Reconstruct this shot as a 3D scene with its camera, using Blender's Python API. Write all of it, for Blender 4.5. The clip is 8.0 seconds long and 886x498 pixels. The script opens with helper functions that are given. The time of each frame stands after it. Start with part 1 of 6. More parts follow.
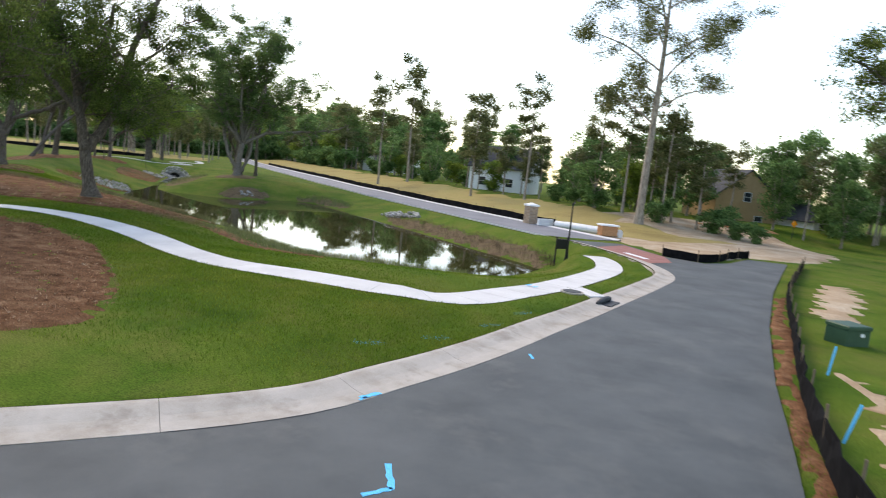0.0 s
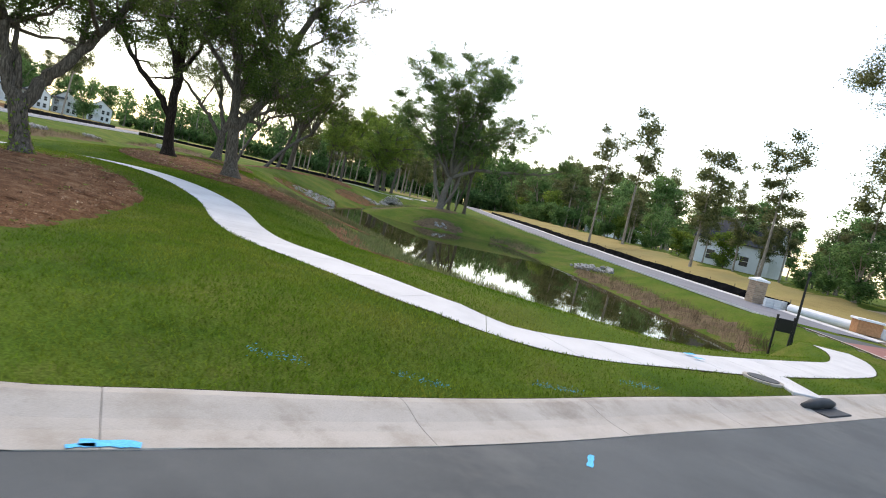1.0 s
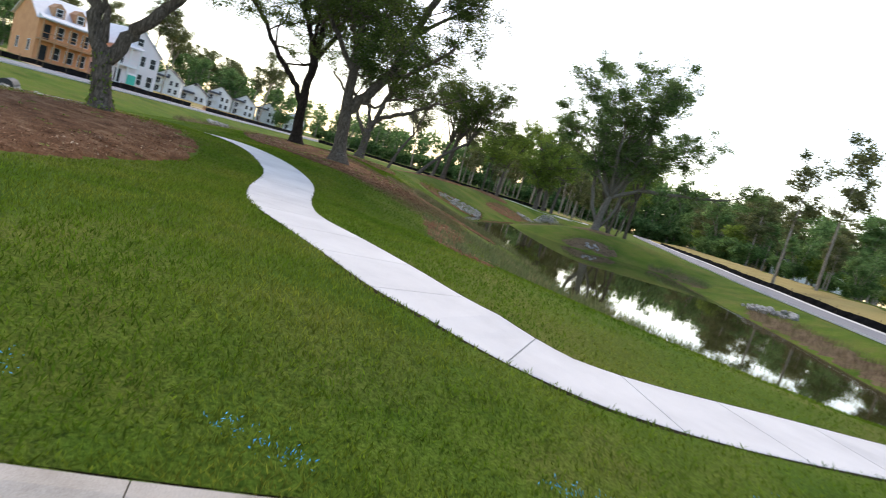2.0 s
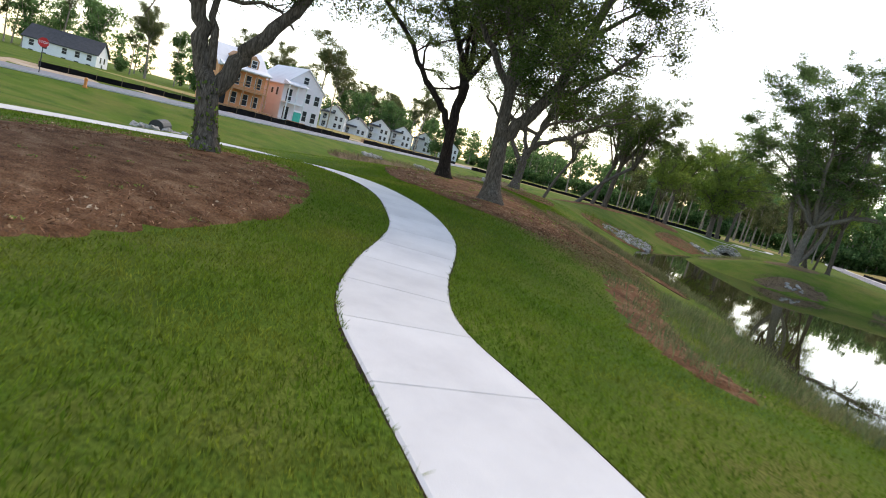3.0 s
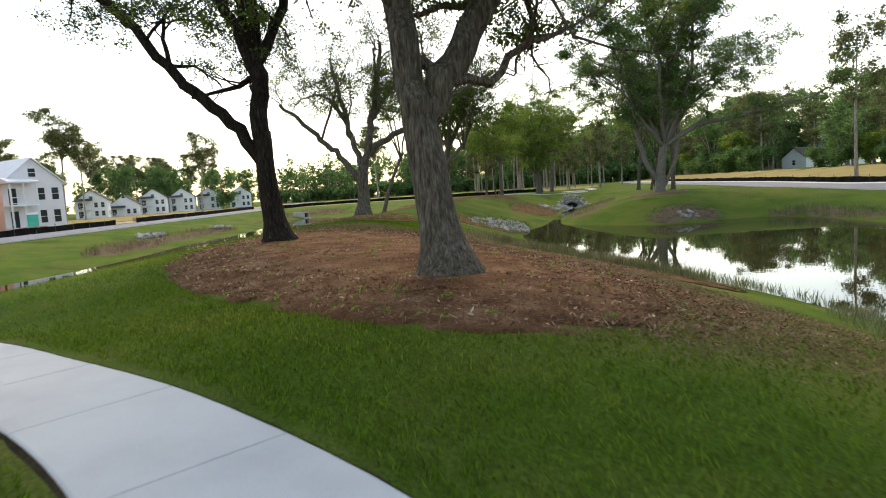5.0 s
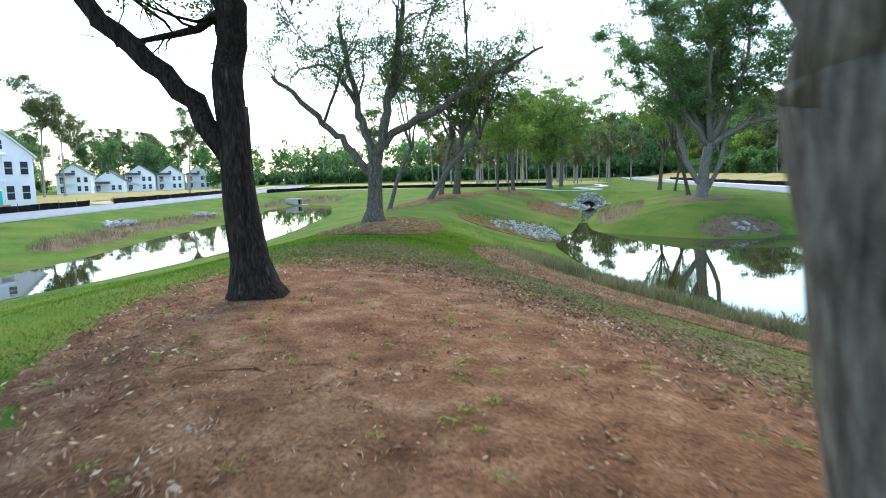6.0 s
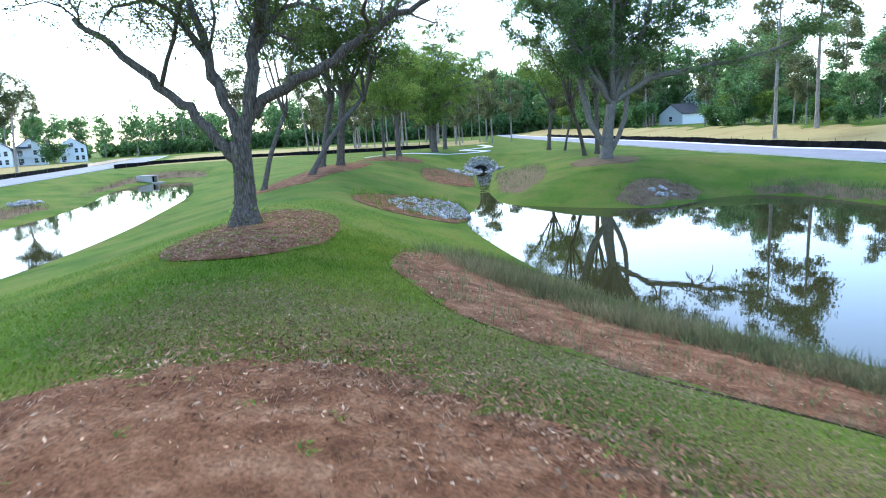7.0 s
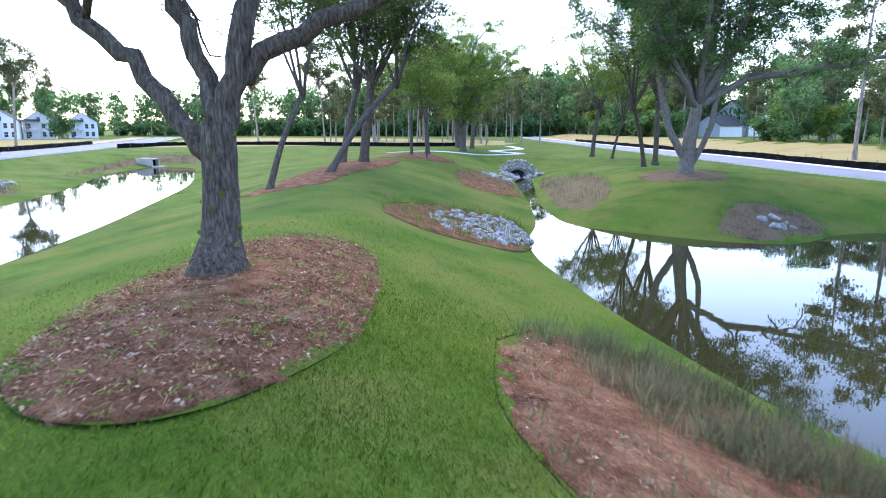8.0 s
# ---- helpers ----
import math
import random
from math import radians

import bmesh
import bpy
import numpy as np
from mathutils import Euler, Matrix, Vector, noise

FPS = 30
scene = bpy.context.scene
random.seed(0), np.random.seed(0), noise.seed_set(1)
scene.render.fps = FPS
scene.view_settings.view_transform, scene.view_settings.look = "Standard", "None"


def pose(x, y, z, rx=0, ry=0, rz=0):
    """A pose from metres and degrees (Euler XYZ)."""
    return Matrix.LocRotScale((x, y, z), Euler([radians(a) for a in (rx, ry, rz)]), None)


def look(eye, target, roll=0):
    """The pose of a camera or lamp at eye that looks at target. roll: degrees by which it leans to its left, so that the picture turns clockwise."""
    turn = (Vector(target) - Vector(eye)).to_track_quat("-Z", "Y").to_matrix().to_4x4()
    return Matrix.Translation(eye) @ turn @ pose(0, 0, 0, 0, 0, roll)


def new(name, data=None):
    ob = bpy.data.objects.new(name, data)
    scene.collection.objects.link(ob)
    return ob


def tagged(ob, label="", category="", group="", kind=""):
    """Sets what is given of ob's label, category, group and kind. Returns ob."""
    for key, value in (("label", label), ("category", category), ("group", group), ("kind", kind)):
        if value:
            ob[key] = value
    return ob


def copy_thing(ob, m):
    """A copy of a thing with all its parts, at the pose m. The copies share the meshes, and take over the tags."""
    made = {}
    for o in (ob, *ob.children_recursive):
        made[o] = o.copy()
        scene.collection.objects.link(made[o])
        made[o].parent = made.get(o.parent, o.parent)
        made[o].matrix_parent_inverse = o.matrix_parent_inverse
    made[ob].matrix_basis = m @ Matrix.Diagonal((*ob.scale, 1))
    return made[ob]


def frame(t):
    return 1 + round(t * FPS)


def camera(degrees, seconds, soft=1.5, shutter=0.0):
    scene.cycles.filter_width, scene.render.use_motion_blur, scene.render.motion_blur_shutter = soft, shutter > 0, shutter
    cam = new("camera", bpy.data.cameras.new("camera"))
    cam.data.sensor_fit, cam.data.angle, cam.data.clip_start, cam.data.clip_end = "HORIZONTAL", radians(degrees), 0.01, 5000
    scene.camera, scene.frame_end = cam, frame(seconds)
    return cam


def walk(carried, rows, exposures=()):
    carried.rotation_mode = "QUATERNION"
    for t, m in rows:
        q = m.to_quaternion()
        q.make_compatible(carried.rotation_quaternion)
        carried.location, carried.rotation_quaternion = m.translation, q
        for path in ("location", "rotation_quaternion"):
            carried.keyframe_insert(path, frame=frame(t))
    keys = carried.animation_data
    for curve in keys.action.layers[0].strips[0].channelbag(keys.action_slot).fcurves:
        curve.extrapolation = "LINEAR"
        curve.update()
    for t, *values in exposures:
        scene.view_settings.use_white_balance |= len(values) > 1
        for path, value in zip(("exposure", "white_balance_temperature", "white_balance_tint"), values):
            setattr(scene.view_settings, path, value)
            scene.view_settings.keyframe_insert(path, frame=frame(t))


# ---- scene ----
cam = camera(72.0, 8.0, soft=1.0, shutter=0.15)
PATH = [
    (0, (3.844, 2.947, 3.982), (3.512, 4.904, 3.733), 5.85),
    (0.5, (4.971, 7.084, 2.970), (4.181, 8.907, 2.745), 13.23),
    (1, (5.367, 10.067, 2.468), (4.339, 11.774, 2.301), 13.12),
    (1.5, (5.249, 12.716, 2.005), (4.113, 14.356, 1.858), 14.46),
    (2, (4.527, 14.746, 1.964), (3.088, 16.115, 1.729), 16.93),
    (2.2, (3.952, 15.546, 1.997), (2.400, 16.778, 1.723), 17.94),
    (3.3, (-1.744, 17.986, 2.305), (-3.496, 18.903, 2.007), 14.00),
    (3.5, (-2.874, 18.424, 2.304), (-4.620, 19.353, 2.005), 12.06),
    (4, (-6.108, 19.938, 2.193), (-7.662, 21.171, 1.939), 0.08),
    (4.5, (-9.056, 21.134, 2.140), (-10.556, 22.441, 1.939), -1.99),
    (5, (-11.805, 22.536, 2.282), (-13.202, 23.954, 2.088), -3.70),
    (5.2, (-12.831, 23.098, 2.406), (-14.200, 24.543, 2.215), -3.37),
    (6.3, (-19.050, 27.364, 3.264), (-20.400, 28.813, 2.989), -0.14),
    (6.5, (-19.759, 27.961, 3.443), (-21.053, 29.454, 3.128), 0.36),
    (7, (-22.382, 30.343, 3.547), (-23.441, 31.996, 3.170), -3.25),
    (7.5, (-25.382, 33.114, 3.584), (-26.463, 34.760, 3.235), -1.62),
    (8, (-28.259, 36.053, 3.509), (-29.343, 37.690, 3.125), 0.17),
]
EXPOSURES = [(0, 1.55, 8100, 12), (1, 1.55, 8100, 12), (2, 1.45, 8000, 13), (3.5, 1.4, 8500, 12), (4.5, 1.45, 9300, 12), (5.2, 1.55, 8800, 8), (6.3, 2.3, 6100, -1), (7, 2.3, 5900, 8), (7.5, 2.38, 5850, 18), (8, 2.38, 5950, 19)]
walk(cam, [(t, look(eye, target, roll)) for t, eye, target, roll in PATH], exposures=EXPOSURES)

# ---- world, sun ----
world = bpy.data.worlds.new("dusk_sky")
scene.world = world
world.use_nodes = True
wn = world.node_tree.nodes
sky = wn.new("ShaderNodeTexSky")
sky.sky_type = "NISHITA"
sky.sun_disc = False
sky.sun_elevation, sky.sun_rotation = radians(46), radians(-44)
sky.air_density, sky.dust_density, sky.ozone_density = 1.0, 1.0, 2.0
wn["Background"].inputs[1].default_value = 0.15
world.node_tree.links.new(sky.outputs[0], wn["Background"].inputs[0])
sun = new("sun", bpy.data.lights.new("sun", "SUN"))
sun.data.energy, sun.data.angle, sun.data.color = 0.5, radians(25), (1.0, 0.86, 0.7)
sun.matrix_world = look((-69, 72, 103), (0, 0, 0))


# ---- materials ----
def material(name, colors, scale=4.0, rough=0.85, bump=0.0, bump_scale=40.0, fine=0.0, island=0.0, obj_random=0.0, detail=6.0, metal=0.0, stretch=(1, 1, 1), patch=None):
    """A procedural surface: a ramp of colours over coarse noise, finer noise on top, relief, and variation from piece to piece."""
    m = bpy.data.materials.new(name)
    m.use_nodes = True
    n, l = m.node_tree.nodes, m.node_tree.links
    bsdf = n["Principled BSDF"]
    bsdf.inputs["Roughness"].default_value = rough
    bsdf.inputs["Metallic"].default_value = metal
    bsdf.inputs["Specular IOR Level"].default_value = 0.05 if rough > 0.9 else 0.3
    co = n.new("ShaderNodeTexCoord")
    mapping = n.new("ShaderNodeMapping")
    mapping.inputs["Scale"].default_value = stretch
    l.new(co.outputs["Object"], mapping.inputs[0])
    a = n.new("ShaderNodeTexNoise")
    a.inputs["Scale"].default_value, a.inputs["Detail"].default_value, a.inputs["Roughness"].default_value = scale, detail, 0.62
    l.new(mapping.outputs[0], a.inputs["Vector"])
    cr = n.new("ShaderNodeValToRGB")
    k = len(colors)
    for i, c in enumerate(colors):
        pos = 0.3 + 0.4 * i / max(1, k - 1)
        e = cr.color_ramp.elements[i] if i < 2 else cr.color_ramp.elements.new(pos)
        e.position = pos
        e.color = (*c, 1)
    if k == 1:
        cr.color_ramp.elements[1].color = (*colors[0], 1)
    l.new(a.outputs["Fac"], cr.inputs[0])
    out = cr.outputs[0]
    if patch:
        color2, scale2, lo, hi = patch
        p = n.new("ShaderNodeTexNoise")
        p.inputs["Scale"].default_value, p.inputs["Detail"].default_value, p.inputs["Roughness"].default_value = scale2, 5, 0.7
        l.new(mapping.outputs[0], p.inputs["Vector"])
        pr = n.new("ShaderNodeMapRange")
        pr.inputs["From Min"].default_value, pr.inputs["From Max"].default_value = lo, hi
        l.new(p.outputs["Fac"], pr.inputs["Value"])
        mixc = n.new("ShaderNodeMix")
        mixc.data_type = "RGBA"
        l.new(pr.outputs[0], mixc.inputs["Factor"])
        l.new(out, mixc.inputs["A"])
        mixc.inputs["B"].default_value = (*color2, 1)
        out = mixc.outputs["Result"]
    hsv = n.new("ShaderNodeHueSaturation")
    l.new(out, hsv.inputs["Color"])
    value = None
    if fine:
        b = n.new("ShaderNodeTexNoise")
        b.inputs["Scale"].default_value, b.inputs["Detail"].default_value = bump_scale, 4
        l.new(mapping.outputs[0], b.inputs["Vector"])
        value = n.new("ShaderNodeMapRange")
        value.inputs["From Min"].default_value, value.inputs["From Max"].default_value = 0.25, 0.75
        value.inputs["To Min"].default_value, value.inputs["To Max"].default_value = 1 - fine, 1 + fine
        l.new(b.outputs["Fac"], value.inputs["Value"])
        value = value.outputs[0]
    if island or obj_random:
        g = n.new("ShaderNodeNewGeometry") if island else n.new("ShaderNodeObjectInfo")
        src = g.outputs["Random Per Island"] if island else g.outputs["Random"]
        amount = island or obj_random
        r = n.new("ShaderNodeMapRange")
        r.inputs["To Min"].default_value, r.inputs["To Max"].default_value = 1 - amount, 1 + amount
        l.new(src, r.inputs["Value"])
        if value is None:
            value = r.outputs[0]
        else:
            mul = n.new("ShaderNodeMath")
            mul.operation = "MULTIPLY"
            l.new(value, mul.inputs[0])
            l.new(r.outputs[0], mul.inputs[1])
            value = mul.outputs[0]
    if value is not None:
        l.new(value, hsv.inputs["Value"])
    l.new(hsv.outputs[0], bsdf.inputs["Base Color"])
    if bump:
        c = n.new("ShaderNodeTexNoise")
        c.inputs["Scale"].default_value, c.inputs["Detail"].default_value = bump_scale, 6
        l.new(mapping.outputs[0], c.inputs["Vector"])
        bp = n.new("ShaderNodeBump")
        bp.inputs["Strength"].default_value, bp.inputs["Distance"].default_value = 0.9, bump
        l.new(c.outputs["Fac"], bp.inputs["Height"])
        l.new(bp.outputs[0], bsdf.inputs["Normal"])
    return m


def leaf_material(name, colors, island=0.45):
    m = material(name, colors, scale=0.35, rough=0.7, island=island, detail=3)
    n, l = m.node_tree.nodes, m.node_tree.links
    bsdf, out = n["Principled BSDF"], n["Material Output"]
    t = n.new("ShaderNodeBsdfTranslucent")
    mix = n.new("ShaderNodeMixShader")
    mix.inputs[0].default_value = 0.5
    bsdf.inputs["Specular IOR Level"].default_value = 0.12
    src = bsdf.inputs["Base Color"].links[0].from_socket
    l.new(src, t.inputs[0])
    l.new(bsdf.outputs[0], mix.inputs[1])
    l.new(t.outputs[0], mix.inputs[2])
    l.new(mix.outputs[0], out.inputs[0])
    return m


M = {}
M["grass"] = material("lawn", [(0.038, 0.08, 0.009), (0.066, 0.122, 0.014), (0.1, 0.148, 0.02), (0.14, 0.142, 0.034)], scale=0.3, rough=0.95, bump=0.04, bump_scale=34, fine=0.5, detail=9, patch=((0.16, 0.15, 0.04), 0.22, 0.48, 0.76))
M["thatch"] = material("dry_thatch", [(0.14, 0.11, 0.042), (0.2, 0.145, 0.076), (0.27, 0.195, 0.12)], scale=1.1, rough=0.95, island=0.25)
M["blade"] = leaf_material("grass_blade", [(0.062, 0.132, 0.011), (0.108, 0.178, 0.018), (0.195, 0.22, 0.036)], 0.45)
M["blade"].node_tree.nodes["Principled BSDF"].inputs["Specular IOR Level"].default_value = 0.03
M["field"] = material("dry_field", [(0.24, 0.18, 0.07), (0.34, 0.27, 0.11), (0.28, 0.25, 0.09)], scale=0.12, rough=0.95, bump=0.04, bump_scale=9, fine=0.2)
M["dirt"] = material("bare_sand", [(0.3, 0.21, 0.13), (0.42, 0.32, 0.22), (0.5, 0.42, 0.32)], scale=0.4, rough=0.95, bump=0.03, bump_scale=12, fine=0.2)
M["mulch"] = material("pine_straw", [(0.085, 0.039, 0.02), (0.17, 0.084, 0.043), (0.27, 0.158, 0.09)], scale=2.2, rough=0.95, bump=0.05, bump_scale=26, fine=0.45, detail=10)
M["straw"] = material("straw_bits", [(0.1, 0.042, 0.022), (0.22, 0.105, 0.055), (0.37, 0.235, 0.145)], scale=3, rough=0.9, island=0.5)
M["chip"] = material("dry_leaf_chips", [(0.2, 0.1, 0.05), (0.36, 0.22, 0.12), (0.5, 0.4, 0.29)], scale=3, rough=0.85, island=0.5)
M["weedbed"] = material("weedy_bank", [(0.095, 0.066, 0.04), (0.165, 0.115, 0.07), (0.135, 0.125, 0.05)], scale=1.0, rough=0.95, bump=0.05, bump_scale=16, fine=0.4)
M["soil"] = material("cut_soil_and_rim_shade", [(0.03, 0.022, 0.014), (0.055, 0.04, 0.024), (0.07, 0.065, 0.03)], scale=6, rough=0.95, bump=0.02, bump_scale=40, fine=0.3)
M["asphalt"] = material("asphalt", [(0.055, 0.064, 0.067), (0.076, 0.087, 0.09), (0.096, 0.107, 0.11)], scale=0.5, rough=0.75, bump=0.004, bump_scale=160, fine=0.2, patch=((0.115, 0.122, 0.12), 0.35, 0.52, 0.72))
M["pale_road"] = material("pale_asphalt", [(0.16, 0.165, 0.185), (0.21, 0.215, 0.235)], scale=0.3, rough=0.8, bump=0.004, bump_scale=120, fine=0.12)
M["concrete"] = material("path_concrete", [(0.52, 0.515, 0.51), (0.59, 0.585, 0.575), (0.64, 0.635, 0.62)], scale=0.9, rough=0.8, bump=0.003, bump_scale=120, fine=0.06, obj_random=0.03)
M["curb"] = material("curb_concrete", [(0.32, 0.28, 0.23), (0.42, 0.38, 0.33), (0.47, 0.43, 0.38)], scale=1.3, rough=0.85, bump=0.004, bump_scale=90, fine=0.14, obj_random=0.04, patch=((0.22, 0.185, 0.15), 0.8, 0.56, 0.78))
M["bark"] = material("oak_bark", [(0.046, 0.037, 0.029), (0.112, 0.092, 0.074), (0.195, 0.165, 0.135)], scale=11, rough=0.95, bump=0.05, bump_scale=22, fine=0.25, stretch=(1.7, 1.7, 0.28), detail=9, patch=((0.21, 0.19, 0.165), 3.5, 0.57, 0.76))
M["dark_bark"] = material("dark_oak_bark", [(0.014, 0.01, 0.008), (0.028, 0.021, 0.017), (0.055, 0.043, 0.036)], scale=11, rough=0.95, bump=0.05, bump_scale=22, fine=0.25, stretch=(1.7, 1.7, 0.28), detail=9, patch=((0.15, 0.135, 0.12), 4.0, 0.63, 0.76))
M["grey_bark"] = material("grey_oak_bark", [(0.1, 0.088, 0.074), (0.175, 0.155, 0.132), (0.26, 0.235, 0.2)], scale=9, rough=0.95, bump=0.05, bump_scale=20, fine=0.28, stretch=(1.6, 1.6, 0.5), detail=8)
M["pale_bark"] = material("pine_bark", [(0.17, 0.14, 0.11), (0.31, 0.265, 0.22), (0.43, 0.38, 0.32)], scale=4, rough=0.95, bump=0.04, bump_scale=10, fine=0.3, stretch=(1.5, 1.5, 0.4))
M["oak_leaf"] = leaf_material("oak_leaf", [(0.036, 0.066, 0.014), (0.072, 0.112, 0.024), (0.135, 0.165, 0.042)])
M["wood_leaf"] = leaf_material("woodland_leaf", [(0.058, 0.125, 0.04), (0.13, 0.235, 0.078), (0.245, 0.345, 0.14)])
M["pine_leaf"] = leaf_material("pine_needle", [(0.08, 0.105, 0.04), (0.135, 0.155, 0.065), (0.21, 0.2, 0.09)])
M["grey_oak_leaf"] = leaf_material("grey_green_oak_leaf", [(0.065, 0.125, 0.04), (0.125, 0.2, 0.065), (0.21, 0.28, 0.11)])
M["young_leaf"] = leaf_material("young_leaf", [(0.1, 0.165, 0.028), (0.17, 0.25, 0.045), (0.26, 0.32, 0.075)])
M["dry_weed"] = leaf_material("dry_weed", [(0.08, 0.06, 0.038), (0.14, 0.108, 0.066), (0.19, 0.165, 0.09)], 0.4)
M["weed_leaf"] = leaf_material("grey_green_weed", [(0.08, 0.09, 0.04), (0.14, 0.14, 0.07), (0.22, 0.19, 0.11)], 0.4)
M["moss"] = leaf_material("hanging_moss", [(0.1, 0.11, 0.09), (0.15, 0.16, 0.13)], 0.2)
M["reed"] = leaf_material("reed", [(0.09, 0.13, 0.05), (0.14, 0.17, 0.075), (0.23, 0.2, 0.1)], 0.4)
M["fabric"] = material("silt_fabric", [(0.006, 0.006, 0.007), (0.013, 0.013, 0.014)], scale=2, rough=0.95, bump=0.02, bump_scale=6, fine=0.3)
M["stake"] = material("wooden_stake", [(0.12, 0.09, 0.06), (0.2, 0.15, 0.1)], scale=6, rough=0.9)
M["rock"] = material("grey_rock", [(0.2, 0.19, 0.175), (0.34, 0.325, 0.3), (0.48, 0.46, 0.43)], scale=2.0, rough=0.9, bump=0.02, bump_scale=18, fine=0.2, obj_random=0.3)
M["black_metal"] = material("black_metal", [(0.012, 0.012, 0.013)], rough=0.4, scale=8, fine=0.2)
M["iron"] = material("cast_iron", [(0.03, 0.033, 0.035), (0.05, 0.052, 0.055)], rough=0.6, scale=8, bump=0.004, bump_scale=60)
M["blue"] = material("blue_marking_paint", [(0.05, 0.45, 0.8), (0.1, 0.55, 0.9)], rough=0.8, scale=20, fine=0.3, bump_scale=60)
M["white"] = material("white_siding", [(0.78, 0.79, 0.8), (0.85, 0.86, 0.87)], rough=0.7, scale=1.2, bump=0.01, bump_scale=3, fine=0.03)
M["pink_wrap"] = material("pale_pink_wall_wrap", [(0.76, 0.62, 0.6), (0.82, 0.7, 0.68)], rough=0.6, scale=0.6, fine=0.05)
M["white_wrap"] = material("white_wall_wrap", [(0.76, 0.7, 0.72), (0.84, 0.78, 0.8)], rough=0.55, scale=0.6, fine=0.05)
M["sheathing"] = material("orange_wood_sheathing", [(0.68, 0.3, 0.14), (0.78, 0.38, 0.19)], rough=0.8, scale=0.9, fine=0.1, bump_scale=9)
M["timber"] = material("raw_timber", [(0.4, 0.2, 0.1), (0.52, 0.29, 0.16)], rough=0.8, scale=3)
M["underlay"] = material("pale_roof_underlay", [(0.62, 0.64, 0.67), (0.72, 0.73, 0.76)], rough=0.6, scale=0.8, fine=0.05)
M["shingle"] = material("dark_shingles", [(0.04, 0.043, 0.05), (0.07, 0.073, 0.08)], rough=0.85, scale=2, bump=0.01, bump_scale=12, fine=0.2)
M["trim"] = material("white_trim", [(0.75, 0.76, 0.77)], rough=0.5, scale=2, fine=0.03)
M["dark_glass"] = material("window_glass", [(0.02, 0.024, 0.03), (0.05, 0.055, 0.06)], rough=0.08, scale=0.5)
M["teal"] = material("teal_plastic", [(0.02, 0.42, 0.34), (0.03, 0.5, 0.4)], rough=0.45, scale=2, fine=0.05)
M["brick"] = material("tan_brick", [(0.33, 0.23, 0.16), (0.45, 0.34, 0.25)], rough=0.9, scale=3, obj_random=0.2)
M["paver"] = material("red_paver", [(0.24, 0.1, 0.085), (0.32, 0.15, 0.13)], rough=0.85, scale=2, fine=0.2, bump_scale=20, obj_random=0.15)
M["grey_plastic"] = material("white_pipe", [(0.62, 0.63, 0.64), (0.7, 0.71, 0.72)], rough=0.4, scale=1.5, fine=0.05)
M["orange"] = material("orange_clay", [(0.42, 0.2, 0.1), (0.52, 0.28, 0.15)], rough=0.95, scale=0.5, fine=0.2, bump_scale=8)
M["sign_red"] = material("sign_red", [(0.55, 0.02, 0.02)], rough=0.4, scale=3)
M["sign_orange"] = material("sign_orange", [(0.9, 0.3, 0.02)], rough=0.4, scale=3)
M["hydrant"] = material("hydrant_paint", [(0.6, 0.22, 0.05)], rough=0.4, scale=5, fine=0.1)
M["tan_siding"] = material("tan_siding", [(0.42, 0.27, 0.13), (0.5, 0.33, 0.17)], rough=0.8, scale=1)
M["green_box"] = material("green_painted_metal", [(0.02, 0.06, 0.035), (0.03, 0.08, 0.045)], rough=0.5, scale=3)

wm = bpy.data.materials.new("pond_water")
wm.use_nodes = True
wb = wm.node_tree.nodes["Principled BSDF"]
wb.inputs["Base Color"].default_value = (0.03, 0.029, 0.01, 1)
wb.inputs["Roughness"].default_value = 0.02
wb.inputs["IOR"].default_value = 1.333
wb.inputs["Specular IOR Level"].default_value = 0.42
wnoise = wm.node_tree.nodes.new("ShaderNodeTexNoise")
wnoise.inputs["Scale"].default_value, wnoise.inputs["Detail"].default_value = 1.2, 3
wco = wm.node_tree.nodes.new("ShaderNodeTexCoord")
wbump = wm.node_tree.nodes.new("ShaderNodeBump")
wbump.inputs["Strength"].default_value, wbump.inputs["Distance"].default_value = 0.25, 0.006
wm.node_tree.links.new(wco.outputs["Object"], wnoise.inputs["Vector"])
wm.node_tree.links.new(wnoise.outputs["Fac"], wbump.inputs["Height"])
wm.node_tree.links.new(wbump.outputs[0], wb.inputs["Normal"])
M["water"] = wm



# ---- lie of the land ----
WATER, WATER_WEST = -1.3, -0.95
# crest of the long grassed berm between the two ponds: x, y, height
CREST = [(-7, 10, 0.4), (-15, 19, 0.78), (-18, 28.5, 1.08), (-26, 31, 1.12), (-37.6, 43, 1.25), (-46, 51, 1.28), (-53, 60, 1.2), (-64, 84, 1.05), (-80, 112, 0.6)]
POND = [(3.6, 40.4), (2.6, 37.4), (0.8, 34.6), (-1.2, 33), (-4, 32.7), (-7, 33.4), (-10, 35.2), (-13.2, 37.6), (-16.3, 40.6), (-20.5, 43.4), (-24.6, 45.2), (-28.3, 47.3), (-31.8, 50.4), (-35.2, 54), (-37.8, 57), (-39.9, 60.6), (-42, 65.8), (-47.3, 75.5), (-57.6, 93.6), (-56, 94.3), (-46.2, 75.2), (-42.8, 69.4), (-39.9, 65.8), (-36, 65), (-32.2, 65), (-29.8, 66.2), (-28.4, 69.8), (-26.4, 71.8), (-23.4, 71), (-20, 67.8), (-15.6, 63), (-11, 57.7), (-7.5, 53.8), (-4, 49.7), (-1, 46), (1.6, 43.2)]
